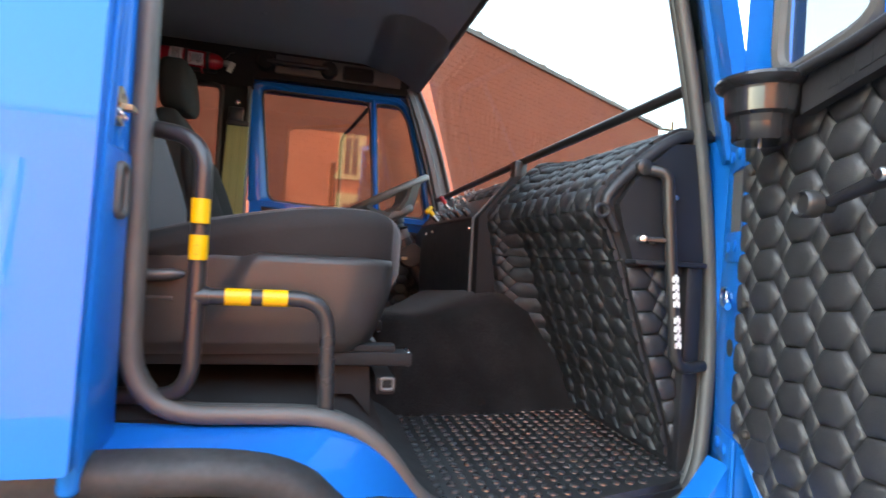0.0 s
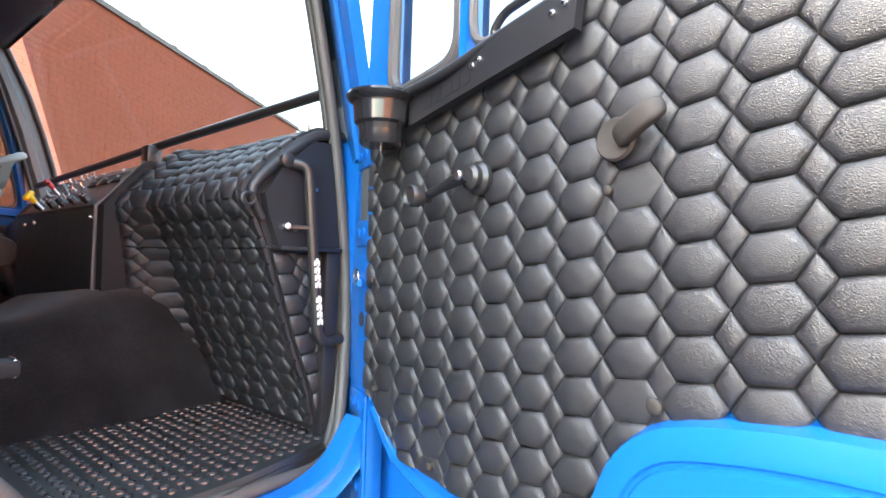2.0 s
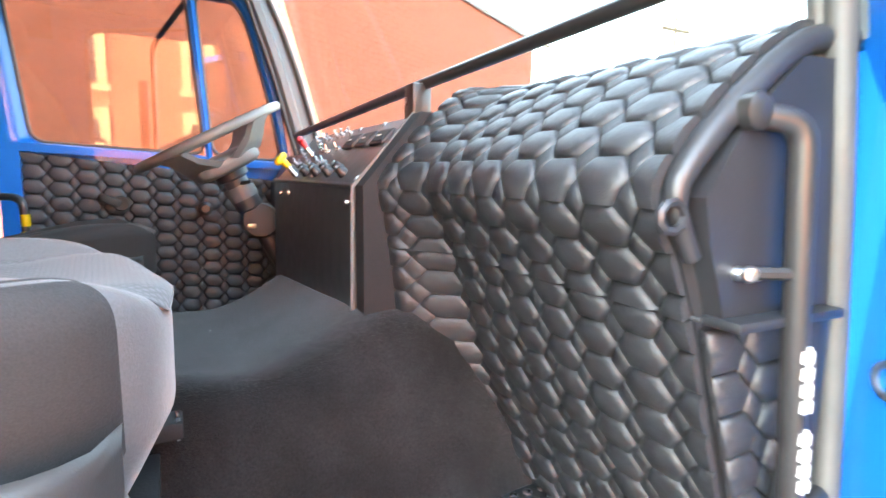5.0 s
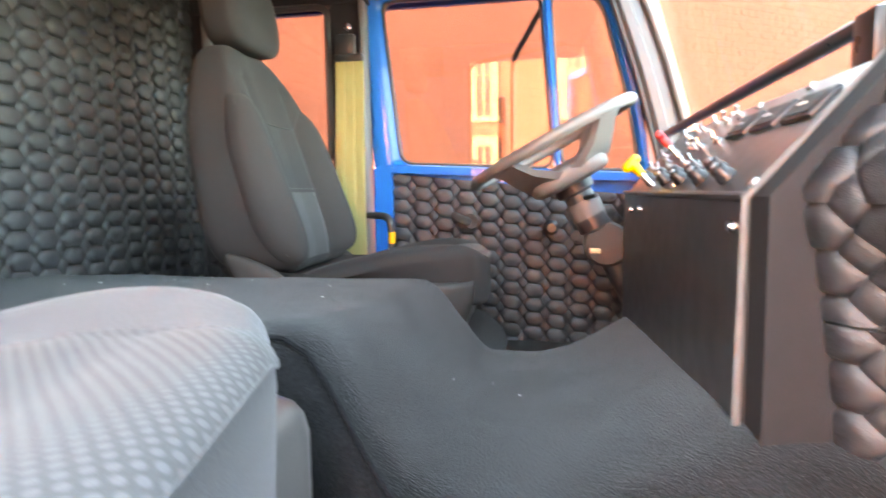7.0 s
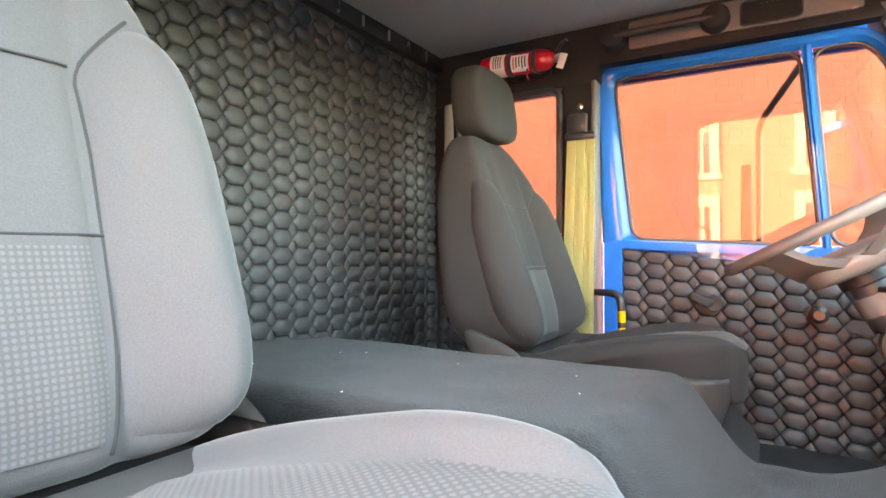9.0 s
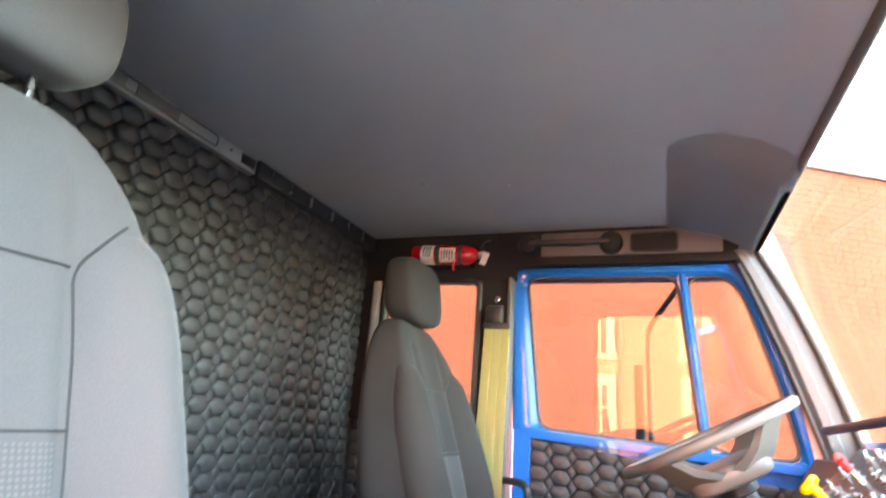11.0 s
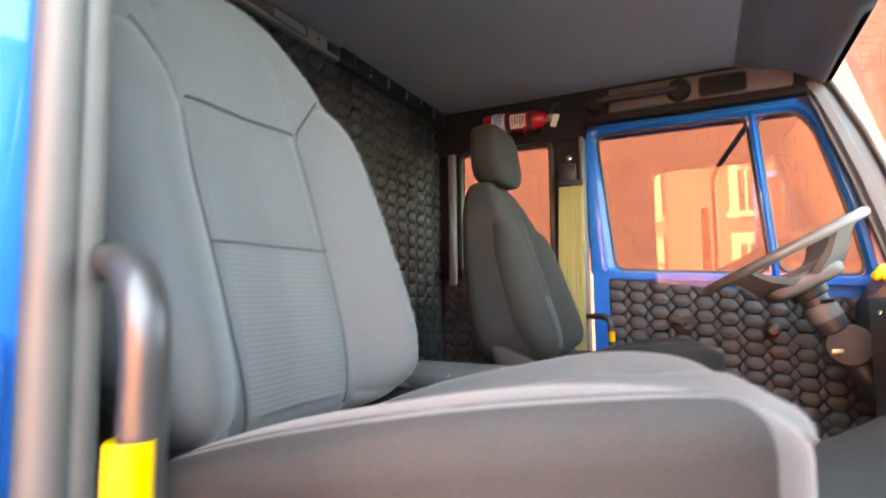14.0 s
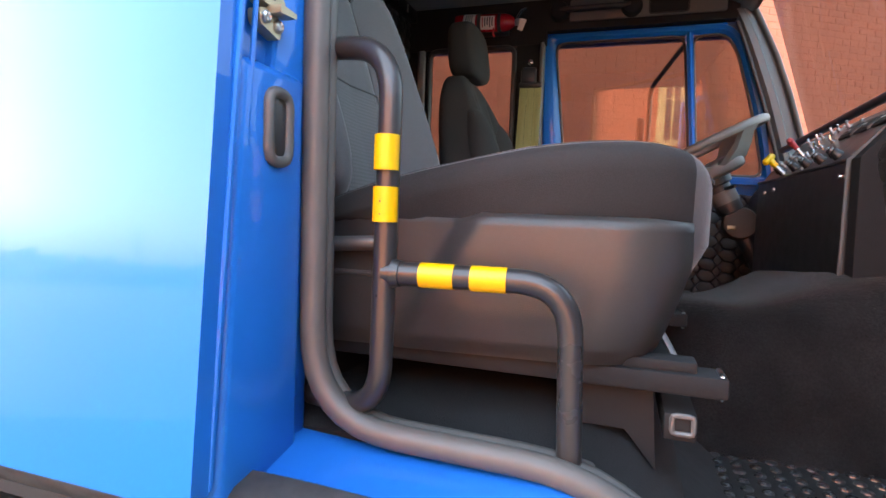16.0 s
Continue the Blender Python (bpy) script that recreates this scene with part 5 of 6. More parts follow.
# ---- seats ----
def seat(name, cy, dx, dz, lift, label, with_base, cloth_mat, insert_mat, back_mat, lumbar_mat, drop=0.0):
    s = thing(name, (dx - 0.1, cy, 1.62 + dz), label, "seat", "the two cab seats")

    def W(p):
        return Vector((p.x + dx, p.y + cy, p.z + dz + lift))

    # cushion
    def cush(p):
        x, y, z = p
        t = (x + 0.27) / 0.54
        crest = 0.035 * math.sin(min(max(t, 0), 1) * math.pi * 0.7) - 0.085 * (1 - t) ** 2
        if z > 0:
            side = max(0, abs(y) / 0.24 - 0.55) / 0.45
            z += crest + (0.010 if y < 0 else 0.004) * math.exp(-((abs(y) / 0.248 - 0.85) / 0.25) ** 2) + drop - 0.012 * max(0, y - 0.1) / 0.13
            k = min(max((0.185 - abs(y)) / 0.075, 0), 1)
            z -= (0.024 * k * k * (3 - 2 * k) + 0.010 * max(0, 1 - (abs(y) / 0.14) ** 2)) * min(1, max(0, 1.06 - t) / 0.25)
        else:
            z -= (0.04 if drop else 0.012) * max(0, t - 0.75) / 0.25 + drop * 0.6
            if not drop:
                k = max(0, t - 0.62) / 0.38 * min(-p[2] / 0.07, 1)
                x -= 0.055 * k
                z -= 0.04 * k
                y *= 1 - 0.10 * k
        if y > 0.12:
            y = 0.12 + (y - 0.12) * 0.72
        x -= 0.042 * min(max((p[1] + 0.04) / 0.2, 0), 1) * max(0, t - 0.45) / 0.55
        y *= 1 - 0.085 * min(max(0.030 - p[2], 0) / 0.035, 1)
        y *= 1 - 0.15 * max(0, t - 0.6) / 0.4
        return W(Vector((x - 0.115 + 0.16 * min(x, 0), y, z + 1.80)))
    cushion = part("cushion", pillow(bmesh.new(), (0.265, 0.248, 0.07), (0.32, 0.52), 96, 44, cush), cloth_mat, s, angle=80)
    # the side faces are cut from a coarser dark cloth
    cushion.data.materials.append(TWILL)
    for i, f in enumerate(cushion.data.polygons):
        ring, turn = divmod(i, 96)
        if ring < 31 and 10 <= turn < 86:
            f.material_index = 1

    # insert panel of woven cloth laid over the cushion
    def top_of(x, y):
        r = ((abs(x) / 0.265) ** 3.846 + (abs(y) / 0.248) ** 3.846) ** 0.26
        z = 0.07 * max(0.0, 1 - min(r, 1) ** 6.25) ** 0.16
        return cush(Vector((x, y, z)))
    bm = bmesh.new()
    rows = [-0.245 + 0.02285 * i for i in range(21)] + [0.226, 0.238, 0.246, 0.252, 0.256, 0.259, 0.261]
    grid = []
    for x in rows:
        w = (0.112 + 0.028 * (x + 0.2) / 0.45) * math.sqrt(1 - 0.5 * (max(0, x - 0.21) / 0.056) ** 4)
        spots = []
        for j in range(17):
            y = w * (j - 8) / 8
            r = ((abs(x) / 0.265) ** 3.846 + (abs(y) / 0.248) ** 3.846) ** 0.26
            spots.append((x * min(1, 0.987 / r), y * min(1, 0.987 / r)))
        grid.append([bm.verts.new(top_of(*spots[j]) + Vector((0.004 * max(0, x - 0.2) / 0.06, 0, 0.004 - 0.006 * (max(abs(j - 8) - 6, 0) / 2)))) for j in range(17)])
    for a, b in zip(grid, grid[1:]):
        for j in range(16):
            bm.faces.new((a[j], a[j + 1], b[j + 1], b[j]))
    edge = [r[0].co.copy() for r in grid] + [v.co.copy() for v in grid[-1]] + [r[-1].co.copy() for r in grid[::-1]]
    part("cushion_insert", bm, insert_mat, cushion, "woven patterned cushion insert", angle=80)
    part("insert_piping", tube(bmesh.new(), [p - Vector((0, 0, 0.001)) for p in edge], 0.0012, 6), cloth_mat, cushion)
    bm = bmesh.new()
    loop = []
    for i in range(31):
        a = radians(-150 + 5 * i)
        loop.append(top_of(0.236 * math.copysign(abs(math.cos(a)) ** 0.52, math.cos(a)), 0.221 * math.copysign(abs(math.sin(a)) ** 0.52, math.sin(a))))
    tube(bm, [p - Vector((0, 0, 0.0004)) for p in loop], 0.0014, 6)
    part("cushion_piping", bm, SEAM, cushion)

    # backrest, leaning back, with side bolsters
    def back(p):
        x, y, z = p
        t = (z + 0.31) / 0.62
        y *= 1 - 0.40 * max(0, (t - 0.48) / 0.52) ** 1.5 - 0.06 * max(0, 0.2 - t) / 0.2
        k = abs(y) / 0.24
        thick = 1.35 - 0.75 * t
        x *= thick
        if x > 0:
            x += 0.05 * math.exp(-((k - 0.78) / 0.2) ** 2) * (1 - 0.75 * t) - 0.012 * max(0, 1 - k * 2) - 0.009 * math.exp(-((k - 0.43) / 0.06) ** 2) * (t < 0.85)
        return W(Vector((x - 0.45 - 0.13 * t, y, z + 2.105)))
    rest = part("backrest", pillow(bmesh.new(), (0.10, 0.24, 0.31), (0.42, 0.45), 120, 44, back), cloth_mat, s, angle=80)

    def face(y, z):
        """A point on the front of the backrest."""
        q = max(0.0, 1 - abs(z / 0.31) ** 4.8)
        c = q ** 0.208
        e = max(0.0, 1 - min(1, abs(y) / (0.24 * max(c, 0.05))) ** 4.4) ** 0.227
        return back(Vector((0.10 * c * e, y, z)))
    def bolster_point(sgn, q, w, lift):
        """A point of the side bolster: q up its length, w from its inner seam (-1) round to its outer one (1)."""
        z = -0.285 + 0.45 * q
        sa = math.copysign((abs(z) / 0.31) ** (1 / 0.42), z)
        c = math.sqrt(max(0.0, 1 - sa * sa)) ** 0.42
        inner = 0.090 + 0.016 * q + 0.082 * max(0, q - 0.80) ** 1.6 / 0.2 ** 1.6
        b0 = math.asin(min(1.0, inner / (0.24 * c)) ** (1 / 0.45))
        b = b0 + (radians(84) - b0) * (w + 1) / 2
        e = Vector((0.10 * c * math.cos(b) ** 0.45, sgn * 0.24 * c * math.sin(b) ** 0.45, z))
        n = Vector((e.x / 0.01, e.y / 0.0576, 0)).normalized() * lift
        return back(e) + n

    for sgn in (-1, 1):
        bm = bmesh.new()
        rows = []
        for i in range(37):
            q = i / 36
            end = max(0.0, 1 - abs(2 * q - 1) ** 9)
            rows.append([bm.verts.new(bolster_point(sgn, q, w, -0.008 + 0.031 * end * (max(0.0, 1 - abs(w) ** 3.2)) ** 0.5)) for w in [math.sin(math.pi * (k / 18 - 0.5)) for k in range(19)]])
        for a, b in zip(rows, rows[1:]):
            for k in range(18):
                bm.faces.new((a[k], a[k + 1], b[k + 1], b[k]))
        bolster = part("bolster", bm, cloth_mat, rest, "smooth grey padded side bolster", angle=80)
    bm = bmesh.new()
    for sgn in (-1, 1):
        tube(bm, [bolster_point(sgn, i / 40, 0.62, 0.0132) for i in range(3, 39)], 0.0014, 6)
        tube(bm, [bolster_point(sgn, i / 40, -0.99, 0.0002) for i in range(41)], 0.0022, 6)
    cloth = bmesh.new()
    rows = [[cloth.verts.new(face(0.094 * (k - 8) / 8 * (1 + 0.1 * i / 16), -0.272 + 0.0226 * i) + Vector((0.0022 - 0.004 * (max(abs(k - 8) - 6, 0) / 2), 0, 0))) for k in range(17)] for i in range(17)]
    for a, b in zip(rows, rows[1:]):
        for k in range(16):
            cloth.faces.new((a[k], a[k + 1], b[k + 1], b[k]))
    panel_ob = part("backrest_insert", cloth, back_mat, rest, "cloth panel between the bolsters, dotted below its lower seam", angle=80)
    panel_ob.data.materials.append(lumbar_mat)
    for f in list(panel_ob.data.polygons)[:8 * 16]:
        f.material_index = 1
    for z in (0.094, -0.081):
        tube(bm, [face(-0.100 + 0.0143 * i, z) + Vector((0.002, 0, 0)) for i in range(15)], 0.0016, 6)
    part("backrest_seams", bm, SEAM, rest)

    # headrest on two bright posts
    hx, hz = (0.02, -0.045) if drop else (0.0, 0.0)
    def head(p):
        x, y, z = p
        t = (z + 0.105) / 0.21
        y *= 0.92 + 0.14 * math.sin(t * 2.4) - 0.10 * t * t
        x *= 1.0 - 0.15 * t
        return W(Vector((x - 0.565 - 0.02 * t + hx, y, z + 2.555 + hz)))
    hr = part("headrest", pillow(bmesh.new(), (0.066, 0.136, 0.108), (0.45, 0.5), 40, 24, head), cloth_mat, s, angle=80)
    part("headrest_seam", tube(bmesh.new(), [head(Vector((0.045 * math.cos(a), 0.088, 0.10 * math.sin(a)))) + Vector((0.004, 0, 0)) for a in [-1.2 + 0.2 * i for i in range(13)]], 0.002, 6), SEAM, hr)
    for y in (-0.055, 0.055):
        part("headrest_post", tube(bmesh.new(), [W(Vector((-0.565, y, 2.38))), W(Vector((-0.58, y, 2.50)))], 0.006, 10), STEEL, s, "bright steel headrest post")

    # plastic shroud, recliner cover, slide rails and mount
    bz = 1.80
    def shroud_skin(sgn):
        """Side cover: a raised front field behind a slanting crease, rolled over its top and front edges."""
        bm = bmesh.new()
        rows = []
        for i in range(41):
            u = i / 40
            row = []
            for k in range(23):
                v = k / 22
                front = 0.082 + 0.038 * min(v * 1.5, 1.0) ** 0.8 - (0.09 if sgn > 0 else 0)
                x = -0.375 + (front + 0.375) * u
                z = 1.632 + 0.010 * u + (0.168 - 0.010 * u) * v - 0.006 * max(0, v - 0.8) * max(0, u - 0.9) * 30
                crease = -0.222 + 0.098 * v
                q = min(max((x - crease) / 0.026, 0), 1)
                out = 0.234 + 0.012 * q * q * (3 - 2 * q)
                out += 0.004 * math.sin(v * math.pi) - 0.006 * max(0, 0.32 - v) / 0.32 * q
                e = (front - x)
                if e < 0.09:
                    out -= (0.09 - math.sqrt(max(0, 0.09 ** 2 - (0.09 - e) ** 2))) * 0.75
                e = (1 - v) * 0.168
                if e < 0.008:
                    out -= 0.008 - math.sqrt(max(0, 0.008 ** 2 - (0.008 - e) ** 2))
                if v < 0.05:
                    out -= 0.006
                row.append(bm.verts.new((x + dx, cy + sgn * out, z + dz)))
            rows.append(row)
        for a, b in zip(rows, rows[1:]):
            for k in range(22):
                bm.faces.new((a[k], a[k + 1], b[k + 1], b[k]))
        bmesh.ops.solidify(bm, geom=bm.faces[:], thickness=0.004)
        return bm

    for sgn in (-1, 1):
        sh = part("shroud", shroud_skin(sgn), SHROUD, s, "brown grey grained plastic side shroud", angle=70)
        lev = tube(bmesh.new(), [Vector((dx - 0.365, cy + sgn * 0.244, dz + 1.752)), Vector((dx - 0.30, cy + sgn * 0.25, dz + 1.755)), Vector((dx - 0.225, cy + sgn * 0.253, dz + 1.760)), Vector((dx - 0.208, cy + sgn * 0.251, dz + 1.761))], [0.012, 0.0125, 0.012, 0.005], 12, squash=0.75)
        part("recliner_lever", lev, SHROUD, sh, "brown plastic recliner lever")
        part("trim_lip", tube(bmesh.new(), [Vector((dx - 0.37, cy + sgn * 0.235, dz + 1.722)), Vector((dx - 0.225, cy + sgn * 0.237, dz + 1.722))], 0.004, 8), SHROUD, sh)
    bm = box(bmesh.new(), -0.36, 0.09, -0.215, 0.215, 1.645, 1.79, 0.03, 3, Matrix.Translation((dx, cy, dz)))
    part("seat_pan", bm, SHROUD, s, "brown grey plastic seat pan")
    for y in (-0.245, 0.245):
        bm = bmesh.new()
        pillow(bm, (0.085, 0.018, 0.05), (0.6, 0.7), 24, 10, lambda p: W(Vector((p.x - 0.40 + p.z * -0.4, p.y + y, p.z + 1.80 - p.x * 0.35))))
        part("recliner_cover", bm, COLUMN, s, "brown plastic recliner cover")
    if with_base:
        for y in (-0.20, 0.20):
            bm = box(bmesh.new(), dx - 0.42, dx + 0.158, cy + y - 0.022, cy + y + 0.022, dz + 1.617, dz + 1.640, 0.004)
            r = part("slide_rail", bm, BLACK_MATT, s, "black steel slide rail")
            part("rail_lip", box(bmesh.new(), dx - 0.40, dx + 0.128, cy + y - 0.016, cy + y + 0.016, dz + 1.639, dz + 1.652, 0.003), BLACK_MATT, r, "black worn rail top")
            part("rail_end", tube(bmesh.new(), rounded([(dx + 0.152, cy + y - 0.016, dz + 1.616), (dx + 0.152, cy + y + 0.016, dz + 1.616), (dx + 0.152, cy + y + 0.016, dz + 1.64), (dx + 0.152, cy + y - 0.016, dz + 1.64)], 0.004, 2), 0.003, 6, closed=True), STEEL, r)
        bm = bmesh.new()
        tube(bm, rounded([(dx + 0.106, cy - 0.222, dz + 1.596), (dx + 0.127, cy - 0.222, dz + 1.596), (dx + 0.127, cy - 0.222, dz + 1.577), (dx + 0.106, cy - 0.222, dz + 1.577)], 0.004, 2), 0.003, 8, closed=True)
        part("tube_end", bm, GREY_METAL, s, "open square steel tube end")
        part("cross_tube", box(bmesh.new(), dx + 0.098, dx + 0.131, cy - 0.22, cy + 0.2, dz + 1.568, dz + 1.597, 0.003), BLACK_MATT, s)
        part("mount", prism(bmesh.new(), [(dx + 0.0, dz + 1.61), (dx + 0.088, dz + 1.61), (dx + 0.095, 1.60), (dx + 0.06, 1.642), (dx + 0.0, 1.642)], cy - 0.19, cy + 0.19), BLACK_MATT, s, "black painted steel seat mount")
        part("rear_mount", box(bmesh.new(), dx - 0.42, dx - 0.32, cy - 0.19, cy + 0.19, 1.642, dz + 1.612), BLACK_MATT, s)
        part("release_lever", tube(bmesh.new(), [(dx + 0.02, cy + 0.05, dz + 1.63), (dx + 0.085, cy + 0.05, dz + 1.672), (dx + 0.13, cy - 0.03, dz + 1.60)], 0.010, 8, squash=0.4), RAIL_GREY, s, "grey steel slide release lever")
        part("lever_clip", box(bmesh.new(), dx + 0.105, dx + 0.125, cy + 0.03, cy + 0.06, dz + 1.672, dz + 1.69, 0.004, 2), STEEL, s, "bright steel clip under the seat")
    else:
        part("pedestal", box(bmesh.new(), -0.38, 0.05, cy - 0.19, cy + 0.19, 1.60, 1.69, 0.01), BLACK_PLASTIC, s)
    return s


# the far seat's shade is in its cloth colours
seat("driver_seat", 2.50, 0.0, 0.0, 0.0, "grey cloth driver seat with shade in its colour, bolstered backrest and headrest", False, FABRIC_SHADED, INSERT_SHADED, FABRIC_SHADED, INSERT_SHADED, -0.022)
seat("passenger_seat", 1.19, 0.025, 0.08, -0.02, "grey cloth passenger seat on black slide rails", True, FABRIC, INSERT, FABRIC, LUMBAR)

# ---- entry rail beside the passenger seat ----
entry = thing("entry_rail", (0.05, 0.86, 1.64), "satin black tubular entry rail with yellow tape bands", "grab rail")
up = rounded([(-0.25, 0.89, 2.050), (-0.15, 0.858, 2.036), (-0.150, 0.85, 1.678), (-0.25, 0.885, 1.672)], [0, 0.08, 0.055, 0], 9, False)
part("upright", tube(bmesh.new(), [(p.x, p.y, p.z) for p in up], 0.0118, 16), POWDER, entry)
side = rounded([(-0.150, 0.852, 1.817), (0.030, 0.865, 1.817), (0.036, 0.868, 1.64)], [0, 0.05, 0], 9, False)
part("side_bar", tube(bmesh.new(), side, 0.0118, 16), POWDER, entry)
part("foot_plate", prism(bmesh.new(), rounded([(-0.04, 0.866, 0), (-0.02, 0.852, 0), (0.05, 0.853, 0), (0.062, 0.885, 0), (0.01, 0.9, 0)], 0.012, 3), 1.636, 1.6475, "z"), GREY_METAL, entry, "bolted grey foot plate")
for x, y in ((-0.018, 0.866), (0.008, 0.884)):
    part("foot_bolt", screw(bmesh.new(), (x, y, 1.6475), (0, 0, 1), 0.006, 0.004), STEEL, entry, "small bright bolt")
for p0, p1 in (((-0.150, 0.8505, 1.951), (-0.150, 0.8505, 1.917)), ((-0.150, 0.8505, 1.901), (-0.150, 0.8505, 1.867)), ((-0.112, 0.8545, 1.817), (-0.078, 0.8565, 1.817)), ((-0.062, 0.8577, 1.817), (-0.028, 0.86, 1.817))):
    part("tape_band", tube(bmesh.new(), [p0, p1], 0.0124, 18, caps=False), YELLOW, entry, "yellow tape band")
bm = bmesh.new()
for z, h in ((1.886, 0.0016), (1.874, 0.0012)):
    box(bm, -0.1508, -0.1494, 0.8376, 0.8384, z, z + h)
part("print_mark", bm, DARK_INK, entry, "small dark print marks on the tape")
part("weld", lathe(bmesh.new(), [(0.0145, 0), (0.013, 0.008)], 14, axis_pose((-0.14, 0.852, 1.817), (1, 0.05, 0))), POWDER, entry)

# driver side entry rail, seen past the seat
entry2 = thing("entry_rail", (-0.22, 2.83, 1.60), "black tubular entry rail with yellow tape beside the driver seat", "grab rail")
up = rounded([(-0.33, 2.88, 1.93), (-0.225, 2.83, 1.93), (-0.215, 2.83, 1.60)], [0, 0.04, 0], 7, False)
part("upright", tube(bmesh.new(), up, 0.0125, 12), POWDER, entry2)
for z in (1.855, 1.80):
    part("tape_band", tube(bmesh.new(), [(-0.2225, 2.83, z + 0.02), (-0.2215, 2.83, z - 0.018)], 0.0132, 14, caps=False), YELLOW, entry2, "yellow tape band")

# ---- things on the driver side roof edge ----
ext = thing("fire_extinguisher", (-0.53, 2.81, 2.70), "small red fire extinguisher strapped on its side", "fire extinguisher")
EM = axis_pose((-0.715, 2.805, 2.742), (1, 0.02, -0.03))
part("cylinder", lathe(bmesh.new(), [(0.02, 0), (0.036, 0.006), (0.0385, 0.02), (0.0385, 0.225), (0.034, 0.25), (0.022, 0.268), (0.013, 0.275)], 28, EM), RED, ext)
part("valve", lathe(bmesh.new(), [(0.012, 0.272), (0.015, 0.285), (0.015, 0.30), (0.01, 0.31)], 14, EM), STEEL, ext)
part("handle", tube(bmesh.new(), [(-0.43, 2.795, 2.745), (-0.405, 2.775, 2.77), (-0.385, 2.77, 2.775)], 0.006, 8), STEEL, ext, "bright squeeze handle")
part("tag", box(bmesh.new(), -0.415, -0.39, 2.762, 2.765, 2.68, 2.73, 0.001, m=Matrix.Translation((-0.4, 2.76, 2.7)) @ Matrix.Rotation(0.35, 4, "Y") @ Matrix.Translation((0.4, -2.76, -2.7))), WHITE, ext, "white inspection tag")
part("paper_label", lathe(bmesh.new(), [(0.0391, 0.045), (0.0391, 0.10)], 28, EM, cap=False), WHITE, ext, "white printed label")


def band(h0, h1, a0, a1, r):
    bm = bmesh.new()
    prev = None
    for i in range(13):
        a = a0 + (a1 - a0) * i / 12
        q = [bm.verts.new(EM @ Vector((r * math.cos(a), r * math.sin(a), h))) for h in (h0, h1)]
        if prev:
            bm.faces.new((prev[0], prev[1], q[1], q[0]))
        prev = q
    return bm


part("paper_label", band(0.125, 0.19, 2.6, 4.2, 0.0392), WHITE, ext, "white printed label")
for i in range(4):
    part("print_bar", band(0.056 + 0.009 * i, 0.060 + 0.009 * i, 2.4, 3.6, 0.0394), DARK_INK, ext)
for i in range(5):
    part("print_bar", band(0.132 + 0.011 * i, 0.137 + 0.011 * i, 2.8, 3.9 - 0.12 * (i % 3), 0.0394), DARK_INK if i else RED_PLASTIC, ext)
for h in (0.108, 0.2):
    part("strap", lathe(bmesh.new(), [(0.0395, h), (0.041, h + 0.002), (0.041, h + 0.014), (0.0395, h + 0.016)], 28, EM, cap=False), DARK_INK, ext, "black rubber strap")
part("bracket", box(bmesh.new(), -0.66, -0.48, 2.835, 2.892, 2.70, 2.78, 0.006), BLACK_PLASTIC, ext)
part("pin_tag", tube(bmesh.new(), [(-0.53, 2.78, 2.705), (-0.53, 2.775, 2.675), (-0.522, 2.775, 2.665)], 0.004, 6), RED_PLASTIC, ext, "small red pull tag")

bar = thing("ceiling_grab_handle", (-0.1, 2.86, 2.78), "black roof grab handle with two round mounts", "grab handle")
part("bar", tube(bmesh.new(), [(-0.25, 2.845, 2.785), (0.045, 2.845, 2.785)], 0.013, 10), BLACK_PLASTIC, bar)
for x in (-0.255, 0.05):
    part("mount", lathe(bmesh.new(), [(0.043, 0), (0.043, 0.03), (0.036, 0.05), (0.02, 0.055)], 20, axis_pose((x, 2.89, 2.785), (0, -1, 0))), BLACK_MATT, bar, "black round mount")
plate = thing("roof_vent_plate", (0.2, 2.885, 2.74), "grey rounded metal plate with slots above the door", "vent plate")
part("plate", box(bmesh.new(), -0.21, 0.42, 2.878, 2.889, 2.742, 2.835, 0.008), TRIM_GREY, plate)
part("recess", box(bmesh.new(), 0.122, 0.273, 2.8755, 2.8795, 2.752, 2.818, 0.001), BLACK_MATT, plate, "dark recessed grille")
part("frame", tube(bmesh.new(), rounded([(0.12, 2.876, 2.75), (0.275, 2.876, 2.75), (0.275, 2.876, 2.82), (0.12, 2.876, 2.82)], 0.014, 4), 0.0035, 8, closed=True), BLACK_PLASTIC, plate)
for i in range(4):
    part("slot", box(bmesh.new(), 0.17 + 0.014 * i, 0.178 + 0.014 * i, 2.874, 2.879, 2.806, 2.809), BLACK_PLASTIC, plate)

# seat belt on the driver side pillar
belt = thing("seat_belt", (-0.38, 2.87, 1.65), "olive yellow seat belt hanging on the pillar", "seat belt")
for k in range(6):
    top, foot = -0.415 + 0.0165 * k, -0.430 + 0.018 * k
    bm = prism(bmesh.new(), [(top, 2.47), (top + 0.0155, 2.47), (foot + 0.017, 2.0), (foot + 0.018, 1.64), (foot, 1.64), (foot, 2.0)], 2.862 - 0.003 * (k % 2), 2.866 - 0.003 * (k % 2))
    part("webbing", bm, BELT, belt)
part("guide", box(bmesh.new(), -0.42, -0.315, 2.85, 2.872, 2.455, 2.48, 0.006), BLACK_PLASTIC, belt, "black belt guide")
part("buckle", box(bmesh.new(), -0.412, -0.342, 2.846, 2.87, 2.475, 2.545, 0.01), BLACK_PLASTIC, belt, "dark green belt shackle")
part("anchor_bolt", lathe(bmesh.new(), [(0.013, 0), (0.012, 0.006), (0.006, 0.009)], 14, axis_pose((-0.375, 2.884, 2.575), (0, -1, 0))), STEEL, belt, "bright anchor bolt")

